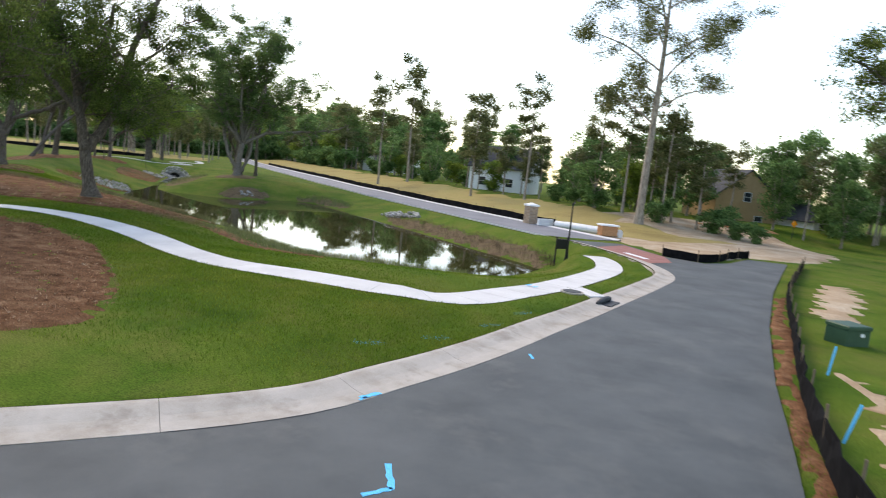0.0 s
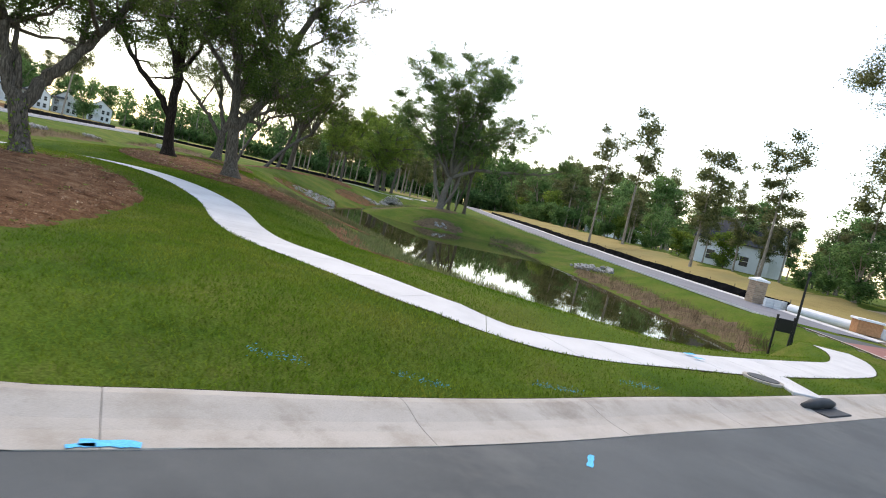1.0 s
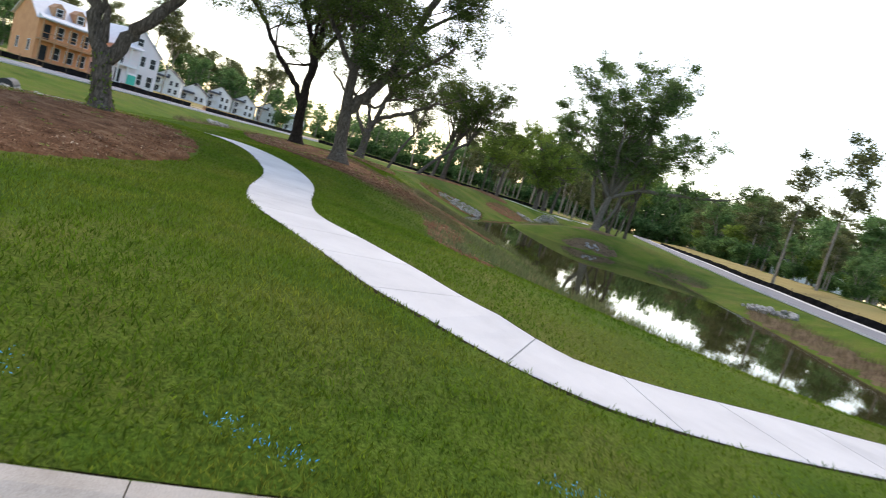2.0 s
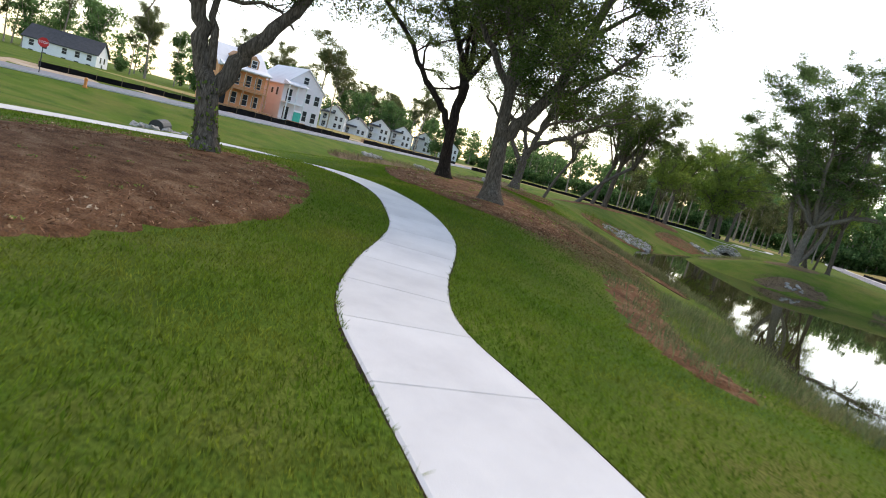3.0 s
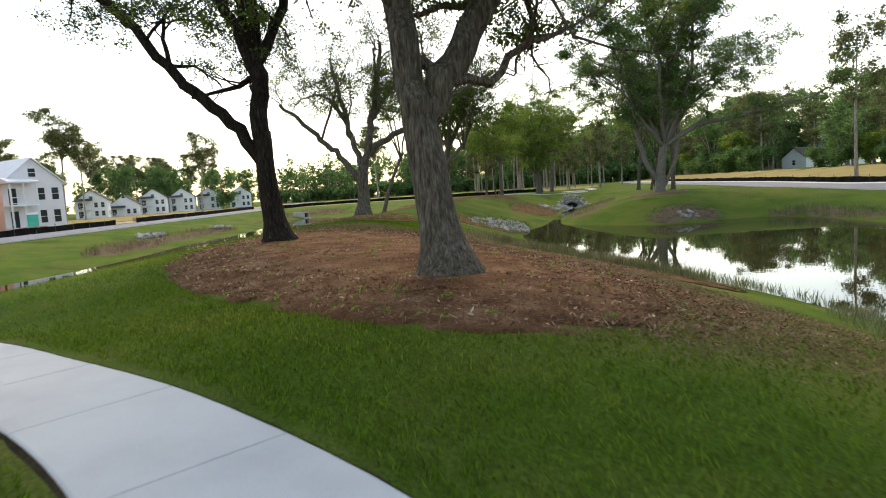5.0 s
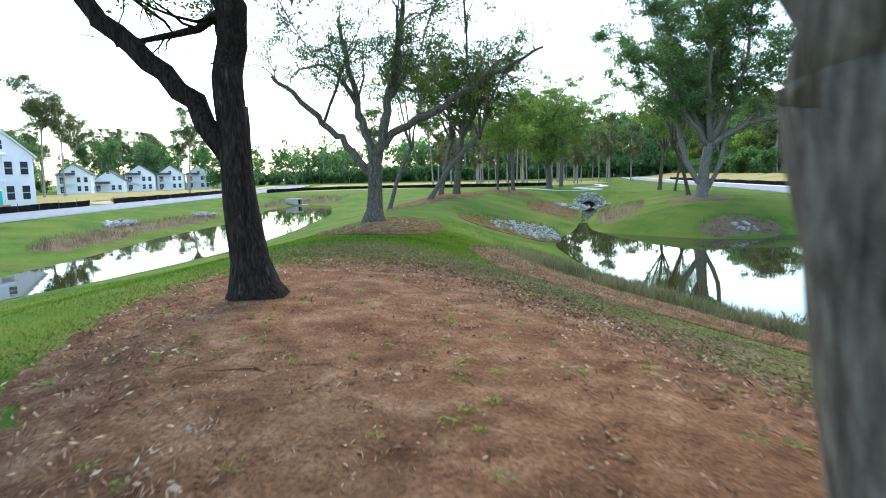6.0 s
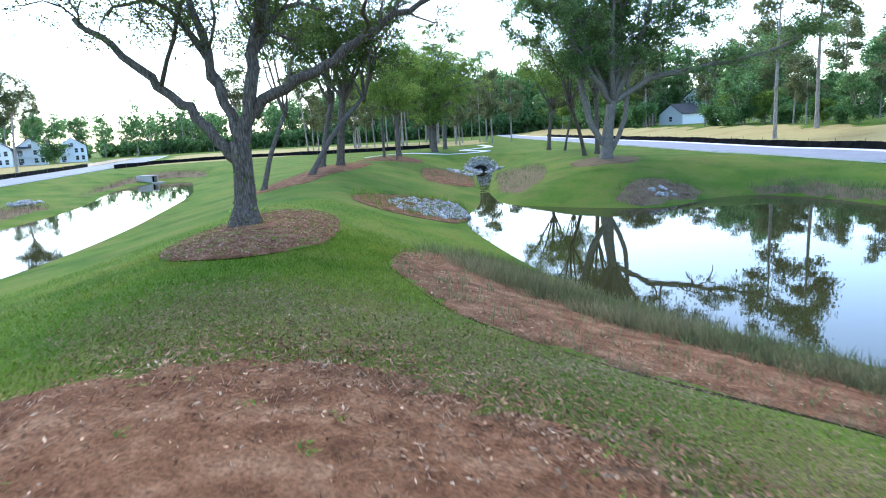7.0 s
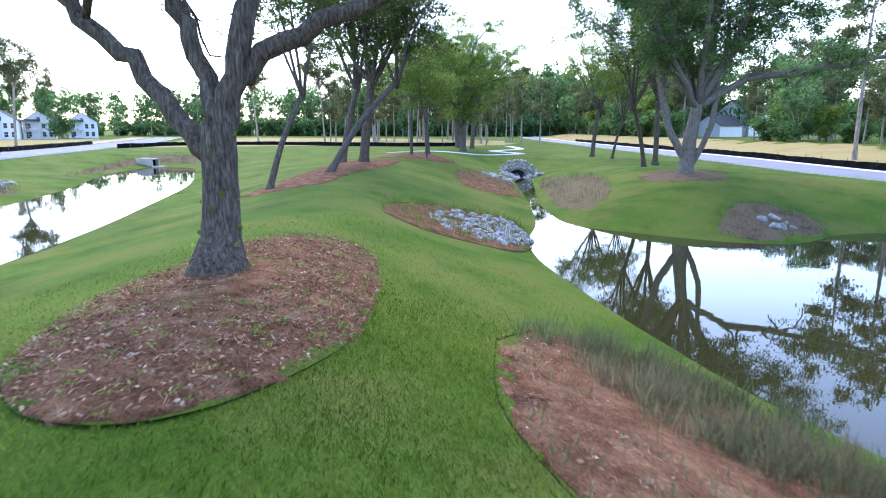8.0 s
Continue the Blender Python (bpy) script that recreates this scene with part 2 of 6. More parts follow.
POND_WEST = [(-39.5, 19.2), (-42.1, 27.7), (-45.1, 34.7), (-50.1, 42.6), (-55.5, 49.1), (-61.8, 55.5), (-72.5, 65.7), (-82.5, 73.2), (-91.5, 79.2), (-96.0, 79.2), (-95.5, 74.7), (-86.5, 65.7), (-78.0, 59.4), (-70.5, 52.7), (-63.0, 44.2), (-52.9, 35.2), (-47.0, 27.8), (-42.5, 18.7)]
PATH_LINE = [(6.6, 39.4), (7.05, 38), (7.2, 36.2), (7, 34.3), (6.35, 31.6), (5.4, 28.9), (4.2, 26), (2.9, 23.5), (1.8, 21.4), (0.8, 20.2), (-0.6, 19.75), (-2.2, 19.9), (-3.82, 20.08), (-5.16, 20.23), (-6.37, 20.57), (-8.04, 21.38), (-9.5, 22.25), (-10.9, 22.98), (-12.3, 23.43), (-14, 23.75), (-16, 23.8), (-18.4, 23.6), (-21.3, 23.4), (-23.7, 22.8), (-25.2, 21.6), (-25.2, 20), (-22.9, 16.8), (-19, 12.8), (-14, 8.6)]
CURB_LINE = [(-30, 2.2), (-16, 4.8), (-9, 7), (-5.1, 8.8), (-2.1, 10.7), (-0.2, 12.3), (0.75, 13.9), (1.7, 15.6), (2.6, 17.5), (3.55, 19.8), (4.7, 22.4), (5.85, 25.2), (7.1, 28.2), (8.3, 31.2), (9.1, 33.4), (9.4, 35.4), (9.2, 37.8), (8.4, 40.8), (6.7, 44.6), (4.2, 48.6)]
ROAD_EAST = [(4.2, 48.6), (0.4, 53.4), (-5.7, 61.2), (-13.5, 71), (-22, 81.5), (-31, 94), (-41, 107.5), (-56, 129), (-88, 178), (-124, 236), (-160, 300)]
ROAD_WEST = [(-44, -12), (-48, 2), (-54, 14), (-62.5, 26), (-73, 37.5), (-87, 50.5), (-104, 66.5), (-132, 92), (-178, 130), (-240, 176)]


def spline(points, step):
    """Even points along a smooth curve through the given ones."""
    p = np.array([points[0]] + list(points) + [points[-1]], float)
    out = []
    for a, b, c, d in zip(p, p[1:], p[2:], p[3:]):
        for u in np.linspace(0, 1, 12, endpoint=False):
            out.append(0.5 * (2 * b + (c - a) * u + (2 * a - 5 * b + 4 * c - d) * u * u + (3 * b - a - 3 * c + d) * u ** 3))
    out = np.array(out + [p[-1]])
    s = np.r_[0, np.cumsum(np.hypot(*np.diff(out[:, :2], axis=0).T))]
    n = max(2, int(round(s[-1] / step)) + 1)
    return np.stack([np.interp(np.linspace(0, s[-1], n), s, out[:, k]) for k in range(out.shape[1])], 1)


def near_line(x, y, line):
    """Distance to a line of points, the index of its nearest stretch and how far along that."""
    best, index, along = np.full(x.shape, 1e9), np.zeros(x.shape, int), np.zeros(x.shape)
    for i in range(len(line) - 1):
        ax, ay = line[i][0], line[i][1]
        dx, dy = line[i + 1][0] - ax, line[i + 1][1] - ay
        u = np.clip(((x - ax) * dx + (y - ay) * dy) / (dx * dx + dy * dy), 0, 1)
        d = np.hypot(x - ax - u * dx, y - ay - u * dy)
        hit = d < best
        best, index, along = np.where(hit, d, best), np.where(hit, i, index), np.where(hit, u, along)
    return best, index, along


def inside(x, y, ring):
    odd = np.zeros(x.shape, bool)
    for (ax, ay), (bx, by) in zip(ring, np.roll(ring, -1, axis=0)):
        if ay != by:
            odd ^= ((ay > y) != (by > y)) & (x < (bx - ax) * (y - ay) / (by - ay) + ax)
    return odd


def ramp(v, a, b):
    t = np.clip((v - a) / (b - a), 0, 1)
    return t * t * (3 - 2 * t)


POND_RING = spline(POND + POND[:1], 1.2)[:-1]
WEST_RING = spline(POND_WEST + POND_WEST[:1], 1.5)[:-1]
PATH_MID = spline(PATH_LINE, 0.75)
CURB_EDGE = spline(CURB_LINE, 0.5)
EAST_EDGE = spline(ROAD_EAST, 3)
WEST_EDGE = spline(ROAD_WEST, 3)


def offset(line, d):
    """A line moved sideways, to its right for d above zero."""
    t = np.gradient(line[:, :2], axis=0)
    t /= np.linalg.norm(t, axis=1)[:, None]
    return line[:, :2] + d * np.stack([t[:, 1], -t[:, 0]], 1)


CREST_LINE = spline(CREST, 2.0)
EAST_MID, WEST_MID = offset(EAST_EDGE, 3.2), offset(WEST_EDGE, -4.2)


def plain(x, y):
    """The lie of the land without ponds, roads and paths."""
    d, i, u = near_line(x, y, CREST_LINE)
    top = CREST_LINE[i, 2] * (1 - u) + CREST_LINE[np.minimum(i + 1, len(CREST_LINE) - 1), 2] * u
    z = top * np.exp(-((d / 7.8) ** 2))
    z = np.maximum(z, 0.8 * np.exp(-((x + 38) ** 2 + (y - 80) ** 2) / 200))
    z = np.maximum(z, 0.5 * np.exp(-((x + 3) ** 2 + (y - 20.5) ** 2) / 110))
    west = 0.4 * ramp(-x + 0.35 * y, 45, 90)
    north = 0.35 * ramp(y - 0.5 * x, 95, 150)
    # the verge behind the east street climbs towards the woods
    i = near_line(x, y, EAST_EDGE)[1]
    a, b = EAST_EDGE[i], EAST_EDGE[np.minimum(i + 1, len(EAST_EDGE) - 1)]
    away = ((x - a[..., 0]) * (b[..., 1] - a[..., 1]) - (y - a[..., 1]) * (b[..., 0] - a[..., 0])) / (np.hypot(b[..., 0] - a[..., 0], b[..., 1] - a[..., 1]) + 1e-9)
    north = north + 1.5 * ramp(away, 9, 25) * ramp(y - 0.3 * x, 62, 80)
    return np.maximum(z, np.maximum(west, north))


def banked(x, y):
    z = plain(x, y)
    for ring, level, reach, bend in ((POND_RING, WATER, 10.0, 1.7), (WEST_RING, WATER_WEST, 12.0, 1.2)):
        loop = np.r_[ring, ring[:1]]
        d = near_line(x, y, loop)[0]
        within = inside(x, y, ring)
        z = np.where(~within & (d < reach), level + (z - level) * (1 - (1 - np.minimum(d, reach) / reach) ** bend), z)
        z = np.where(within, level - np.minimum(0.9, 0.35 * d), z)
    return z


EAST_Z = plain(EAST_MID[:, 0], EAST_MID[:, 1]) + 0.02
WEST_Z = plain(WEST_MID[:, 0], WEST_MID[:, 1]) + 0.02
PATH_Z = np.convolve(np.r_[[0] * 5, banked(PATH_MID[:, 0], PATH_MID[:, 1]), [0.3] * 5], np.ones(11) / 11, "valid") + 0.05
by_kerb = 1 - ramp(near_line(PATH_MID[:, 0], PATH_MID[:, 1], CURB_EDGE)[0], 1.3, 3.6)
PATH_Z = PATH_Z * (1 - by_kerb) + 0.135 * by_kerb
STREET = np.r_[offset(CURB_EDGE, 0.8), [(4.6, 48.6), (9.4, 50.2), (11.4, 44.4), (13.6, 43), (15.6, 45), (18, 49.4), (20.6, 49.2), (17.2, 40.5), (14.3, 32.9), (11.4, 24.4), (9.3, 17.5), (8.4, 14.0), (7.8, 11.8), (6.9, 4), (6.4, -40), (-30, -40)]]

STREET_BED = np.r_[offset(CURB_EDGE, 0.02), STREET[len(CURB_EDGE):]]


def terrain(x, y):
    """Height of the ground."""
    z = banked(x, y)

    def laid(z, mid, level, half, fall, drop):
        d, i, u = near_line(x, y, mid)
        lz = level[i] * (1 - u) + level[np.minimum(i + 1, len(level) - 1)] * u
        k = 1 - ramp(d, half, half + fall)
        return z * (1 - k) + (lz - drop) * k

    z = laid(z, EAST_MID, EAST_Z, 3.5, 2.5, 0.05)
    z = laid(z, WEST_MID, WEST_Z, 4.5, 2.5, 0.05)
    street = inside(x, y, STREET_BED)
    d = near_line(x, y, np.r_[STREET_BED, STREET_BED[:1]])[0]
    k = 1 - ramp(d, 0.3, 2.2)
    kerb = near_line(x, y, CURB_EDGE)[0] < 3
    z = z * (1 - k) + np.where(kerb, 0.1, -0.02) * k
    z = laid(z, PATH_MID, PATH_Z, 0.95, 1.4, 0.02)
    return np.where(street, -0.1, z)


# ---- mesh helpers ----
class Buf:
    """Collects vertices and faces for one mesh."""

    def __init__(self):
        self.v, self.f, self.n = [], [], 0

    def add(self, verts, faces):
        verts = np.asarray(verts, float)
        self.v.append(verts)
        self.f += [tuple(int(i) + self.n for i in face) for face in faces]
        self.n += len(verts)
        return self

    def box(self, x0, x1, y0, y1, z0, z1, bevel=0.0):
        b = min(bevel, (x1 - x0) / 3, (y1 - y0) / 3)
        if b <= 0:
            v = [(x, y, z) for z in (z0, z1) for x, y in ((x0, y0), (x1, y0), (x1, y1), (x0, y1))]
            return self.add(v, [(3, 2, 1, 0), (4, 5, 6, 7), (0, 1, 5, 4), (1, 2, 6, 5), (2, 3, 7, 6), (3, 0, 4, 7)])
        ring = lambda i, z: [(x0 + i, y0, z), (x1 - i, y0, z), (x1, y0 + i, z), (x1, y1 - i, z), (x1 - i, y1, z), (x0 + i, y1, z), (x0, y1 - i, z), (x0, y0 + i, z)]
        top = [(x0 + b, y0 + b, z1), (x1 - b, y0 + b, z1), (x1 - b, y1 - b, z1), (x0 + b, y1 - b, z1)]
        v = ring(b, z0) + ring(b, z1 - min(b, (z1 - z0) / 2)) + top
        f = [tuple(range(7, -1, -1))] + [(i, (i + 1) % 8, 8 + (i + 1) % 8, 8 + i) for i in range(8)]
        f += [(8, 9, 17, 16), (9, 10, 17), (10, 11, 18, 17), (11, 12, 18), (12, 13, 19, 18), (13, 14, 19), (14, 15, 16, 19), (15, 8, 16), (16, 17, 18, 19)]
        return self.add(v, f)

    def tube(self, pts, radii, sides=8, rough=0.0, cap=True, seed=0):
        pts = np.asarray(pts, float)
        n = len(pts)
        d = np.gradient(pts, axis=0)
        d /= np.linalg.norm(d, axis=1)[:, None] + 1e-9
        side = np.cross(d[0], (0.31, 0.77, 0.55))
        rng = np.random.RandomState(seed)
        ang = np.arange(sides) * 2 * np.pi / sides
        wob = 1 + rough * (rng.rand(sides) - 0.5)
        out = []
        for i in range(n):
            side = side - d[i] * np.dot(side, d[i])
            side /= np.linalg.norm(side) + 1e-9
            up = np.cross(d[i], side)
            r = radii[i] * wob * (1 + rough * 0.6 * (rng.rand(sides) - 0.5))
            out.append(pts[i] + np.outer(np.cos(ang) * r, side) + np.outer(np.sin(ang) * r, up))
        f = [(i * sides + k, i * sides + (k + 1) % sides, (i + 1) * sides + (k + 1) % sides, (i + 1) * sides + k) for i in range(n - 1) for k in range(sides)]
        if cap:
            f += [tuple(range((n - 1) * sides, n * sides)), tuple(range(sides - 1, -1, -1))]
        return self.add(np.concatenate(out), f)

    def mesh(self, name, mat, smooth=False):
        me = bpy.data.meshes.new(name)
        me.from_pydata(np.concatenate(self.v).tolist(), [], self.f)
        me.materials.append(mat)
        if smooth:
            me.polygons.foreach_set("use_smooth", [True] * len(me.polygons))
        me.update()
        return me


def part(name, buf, mat, parent, label="", smooth=False):
    ob = new(name, buf.mesh(name, mat, smooth) if isinstance(buf, Buf) else buf)
    ob.parent = parent
    return tagged(ob, label) if label else ob


def thing(name, at, label, category, group="", kind="", turn=0.0):
    ob = new(name)
    ob.matrix_world = pose(*at, 0, 0, turn)
    ob.empty_display_size = 0.2
    return tagged(ob, label, category, group, kind)


def ground_z(x, y):
    return float(terrain(np.array([float(x)]), np.array([float(y)]))[0])


def flat_quads(points, normals_up, size, rng, aspect=0.5):
    """Small leaf-shaped quads scattered at points, turned every way."""
    n = len(points)
    a = rng.normal(size=(n, 3))
    a /= np.linalg.norm(a, axis=1)[:, None]
    b = np.cross(a, rng.normal(size=(n, 3)))
    b /= np.linalg.norm(b, axis=1)[:, None] + 1e-9
    s = size * (0.6 + 0.8 * rng.rand(n))[:, None]
    c = np.cross(a, b)
    mid = points + c * s * 0.18
    v = np.stack([points - a * s, mid - b * s * aspect, points + a * s, mid + b * s * aspect], 1).reshape(-1, 3)
    return v


def leaf_mesh(name, verts, mat):
    n = len(verts) // 4
    me = bpy.data.meshes.new(name)
    me.vertices.add(4 * n)
    me.vertices.foreach_set("co", verts.astype(np.float32).ravel())
    me.loops.add(4 * n)
    me.loops.foreach_set("vertex_index", np.arange(4 * n, dtype=np.int32))
    me.polygons.add(n)
    me.polygons.foreach_set("loop_start", np.arange(0, 4 * n, 4, dtype=np.int32))
    me.polygons.foreach_set("loop_total", np.full(n, 4, dtype=np.int32))
    me.materials.append(mat)
    me.update(calc_edges=True)
    me.validate()
    return me


# ---- ground, one sheet to the horizon ----
def axis(parts):
    out = [parts[0][0]]
    for a, b, step in parts:
        k = max(1, int(round((b - a) / step)))
        out += list(np.linspace(a, b, k + 1)[1:])
    return np.array(out)


gx = axis([(-2500, -700, 300), (-700, -300, 50), (-300, -130, 8), (-130, -60, 1.5), (-60, 24, 0.5), (24, 40, 1.5), (40, 120, 10), (120, 700, 60), (700, 2500, 300)])
gy = axis([(-1500, -300, 200), (-300, -60, 30), (-60, -4, 4), (-4, 72, 0.5), (72, 110, 1.2), (110, 180, 3), (180, 330, 10), (330, 800, 50), (800, 3000, 300)])
GX, GY = np.meshgrid(gx, gy)
GZ = terrain(GX, GY)
fine_area = (GX > -60) & (GX < 16) & (GY > -4) & (GY < 110)
GZ = GZ + np.where(fine_area, 0.011 * np.sin(GX * 1.3 + np.sin(GY * 0.9)) * np.sin(GY * 1.1 + np.sin(GX * 0.7)), 0)
cols, rows_n = len(gx), len(gy)
idx = np.arange(cols * rows_n).reshape(rows_n, cols)
quads = np.stack([idx[:-1, :-1], idx[:-1, 1:], idx[1:, 1:], idx[1:, :-1]], -1).reshape(-1, 4)
gm = bpy.data.meshes.new("ground")
gm.from_pydata(np.stack([GX, GY, GZ], -1).reshape(-1, 3).tolist(), [], quads.tolist())
gm.materials.append(M["grass"])
gm.polygons.foreach_set("use_smooth", [True] * len(gm.polygons))
ground = tagged(new("ground", gm), "mown green lawn rolling between ponds and streets", "lawn", kind="structure")


def sheet(name, ring, mat, lift, label, category, kind="structure", step=0.8, dome=0.0, flat=None, edge=0.06, wobble=0.0, seed=3):
    """A patch that lies on the ground inside a closed outline, with a thin rounded border."""
    ring = np.asarray(ring, float)[:, :2]
    rng = np.random.RandomState(seed)
    if wobble:
        ring = ring + rng.normal(size=ring.shape) * wobble
    bm = bmesh.new()
    vs = [bm.verts.new((x, y, 0)) for x, y in ring]
    for a, b in zip(vs, vs[1:] + vs[:1]):
        bm.edges.new((a, b))
    x0, y0, x1, y1 = *ring.min(0), *ring.max(0)
    bmesh.ops.triangle_fill(bm, edges=bm.edges[:], use_beauty=True)
    for k in range(1, int((x1 - x0) / step)):
        bmesh.ops.bisect_plane(bm, geom=bm.verts[:] + bm.edges[:] + bm.faces[:], plane_co=(x0 + k * step, 0, 0), plane_no=(1, 0, 0))
    for k in range(1, int((y1 - y0) / step)):
        bmesh.ops.bisect_plane(bm, geom=bm.verts[:] + bm.edges[:] + bm.faces[:], plane_co=(0, y0 + k * step, 0), plane_no=(0, 1, 0))
    bmesh.ops.recalc_face_normals(bm, faces=bm.faces[:])
    if sum(f.normal.z for f in bm.faces) < 0:
        bmesh.ops.reverse_faces(bm, faces=bm.faces[:])
    co = np.array([v.co[:] for v in bm.verts])
    d = near_line(co[:, 0], co[:, 1], np.r_[ring, ring[:1]])[0]
    z = (terrain(co[:, 0], co[:, 1]) if flat is None else np.full(len(co), flat)) + np.where(d < 1e-3, -edge, lift) + dome * ramp(d, 0, 2.0)
    if dome:
        z = z + np.where(d > 0.05, 0.04 * rng.rand(len(co)), 0)
    for v, h in zip(bm.verts, z):
        v.co.z = h
    me = bpy.data.meshes.new(name)
    bm.to_mesh(me)
    bm.free()
    me.materials.append(mat)
    me.polygons.foreach_set("use_smooth", [True] * len(me.polygons))
    return tagged(new(name, me), label, category, kind=kind)


def strip(name, left, right, zl, zr, mat, label, category, thick=0.12):
    """A long flat band between two lines, with sides that go into the ground."""
    n = len(left)
    b = Buf()
    v = []
    for i in range(n):
        v += [(*left[i], zl[i] - thick), (*left[i], zl[i]), (*right[i], zr[i]), (*right[i], zr[i] - thick)]
    f = [(4 * i + k, 4 * i + 4 + k, 4 * i + 5 + k, 4 * i + 1 + k) for i in range(n - 1) for k in range(3)]
    b.add(v, [q[::-1] for q in f])
    return tagged(new(name, b.mesh(name, mat)), label, category, kind="structure")


# water
sheet("water", spline(POND + POND[:1], 1.0)[:-1] + 0.0, M["water"], 0.0, "still dark green pond mirroring sky and trees", "pond", flat=WATER, edge=0.0, step=400)
sheet("water", WEST_RING, M["water"], 0.0, "narrow shallow pond mirroring the pale sky", "pond", flat=WATER_WEST, edge=0.0, step=400)

# streets
sheet("road", STREET, M["asphalt"], 0.0, "grey asphalt street with a gentle bend", "road", flat=0.0, edge=0.0, step=400)
strip("road", offset(EAST_EDGE, 0.0), offset(EAST_EDGE, 6.4), EAST_Z, EAST_Z, M["pale_road"], "pale grey street along the woods", "road")
strip("road", offset(WEST_EDGE, -8.4), offset(WEST_EDGE, 0.0), WEST_Z, WEST_Z, M["pale_road"], "pale grey street in front of the new houses", "road")
strip("trim", offset(EAST_EDGE, -0.45), offset(EAST_EDGE, 0.05), EAST_Z + 0.1, EAST_Z + 0.02, M["concrete"], "pale concrete kerb along the street", "kerb")
strip("trim", offset(EAST_EDGE, 6.35), offset(EAST_EDGE, 6.85), EAST_Z + 0.02, EAST_Z + 0.1, M["concrete"], "pale concrete kerb along the street", "kerb")
strip("trim", offset(WEST_EDGE, -0.05), offset(WEST_EDGE, 0.45), WEST_Z + 0.02, WEST_Z + 0.1, M["concrete"], "pale concrete kerb along the street", "kerb")

# dry verge behind the east street, bare plots behind the west one
sheet("field", np.r_[offset(EAST_EDGE, 6.9), offset(EAST_EDGE, 24)[::-1]], M["field"], 0.14, "dry straw-coloured verge in front of the woods", "verge", step=6)
sheet("field", np.r_[offset(WEST_EDGE, -8.5), offset(WEST_EDGE, -17)[::-1]], M["dirt"], 0.05, "bare sandy building plots beside the street", "bare ground", step=6)
LONG_WEST = WEST_EDGE[(WEST_EDGE[:, 1] > 52) & (WEST_EDGE[:, 1] < 150)]
sheet("field", np.r_[offset(LONG_WEST, -17.2), offset(LONG_WEST, -62)[::-1]], M["field"], 0.05, "dry tan field in front of the row of houses", "field", step=6)
NORTH_RING = [(-128, 92), (-122, 108), (-112, 122), (-98, 134), (-84, 150), (-112, 196), (-170, 210), (-215, 190), (-225, 170), (-170, 128)]
sheet("field", NORTH_RING, M["field"], 0.06, "dry yellow grass field beyond the green", "field", step=6)


# ---- footpath slabs and kerb stones ----
def run_of_slabs(name, line, z, mat, profile, label, category, piece, every, gap, wide=None):
    holder = thing(name, (0, 0, 0), label, category, kind="structure")
    t = np.gradient(line[:, :2], axis=0)
    t /= np.linalg.norm(t, axis=1)[:, None]
    nor = np.stack([t[:, 1], -t[:, 0]], 1)
    for i in range(0, len(line) - every, every):
        j = min(i + every, len(line) - 1)
        bm_rows = range(i, j + 1)
        b = Buf()
        rows = []
        for q in bm_rows:
            m = line[q, :2] + (gap if q == i else -gap if q == j else 0) * t[q]
            rows.append([(*(m + nor[q] * s * (1 if wide is None else wide[q])), z[q] + h) for s, h in profile])
        k = len(profile)
        v = [p for r in rows for p in r]
        f = [(r * k + s, r * k + s + 1, (r + 1) * k + s + 1, (r + 1) * k + s) for r in range(len(rows) - 1) for s in range(k - 1)]
        base = len(v)
        for end, rev in ((0, False), (len(rows) - 1, True)):
            lo, hi = rows[end][0], rows[end][-1]
            v += [(lo[0], lo[1], lo[2] - 0.14), (hi[0], hi[1], hi[2] - 0.14)]
            s = list(range(end * k, end * k + k)) + [base + (0 if end == 0 else 2) + 1, base + (0 if end == 0 else 2)]
            f.append(tuple(s[::-1]) if rev else tuple(s))
        for side in (0, k - 1):
            top = [r * k + side for r in range(len(rows))]
            f.append(tuple(top + [base + 2 + (side > 0), base + (side > 0)]))
        b.add(v, [q[::-1] for q in f])
        part(piece, b, mat, holder)
    return holder


PATH_FINE = spline(PATH_LINE, 0.375)
pfz = np.interp(np.linspace(0, 1, len(PATH_FINE)), np.linspace(0, 1, len(PATH_Z)), PATH_Z)
HW = 0.69
run_of_slabs("footpath", PATH_FINE, pfz, M["concrete"], [(-HW, -0.012), (-HW + 0.03, 0.0), (HW - 0.03, 0.0), (HW, -0.012)], "pale concrete garden path winding over the lawn", "path", "slab", 4, 0.007, wide=1 + 0.13 * ramp(PATH_FINE[:, 0], -7, -3) * ramp(-PATH_FINE[:, 0], -4, -2) - 0.2 * ramp(-PATH_FINE[:, 0], 12, 16))
half = HW * (1 + 0.13 * ramp(PATH_FINE[:, 0], -7, -3) * ramp(-PATH_FINE[:, 0], -4, -2) - 0.2 * ramp(-PATH_FINE[:, 0], 12, 16))
curb_z = np.zeros(len(CURB_EDGE))
run_of_slabs("kerb", CURB_EDGE, curb_z, M["curb"], [(-0.06, 0.1), (-0.02, 0.135), (0.1, 0.135), (0.22, 0.11), (0.45, 0.05), (0.62, 0.025), (0.78, 0.018), (0.92, 0.01)], "pale rolled concrete kerb and gutter beside the street", "kerb", "kerb_stone", 6, 0.004)


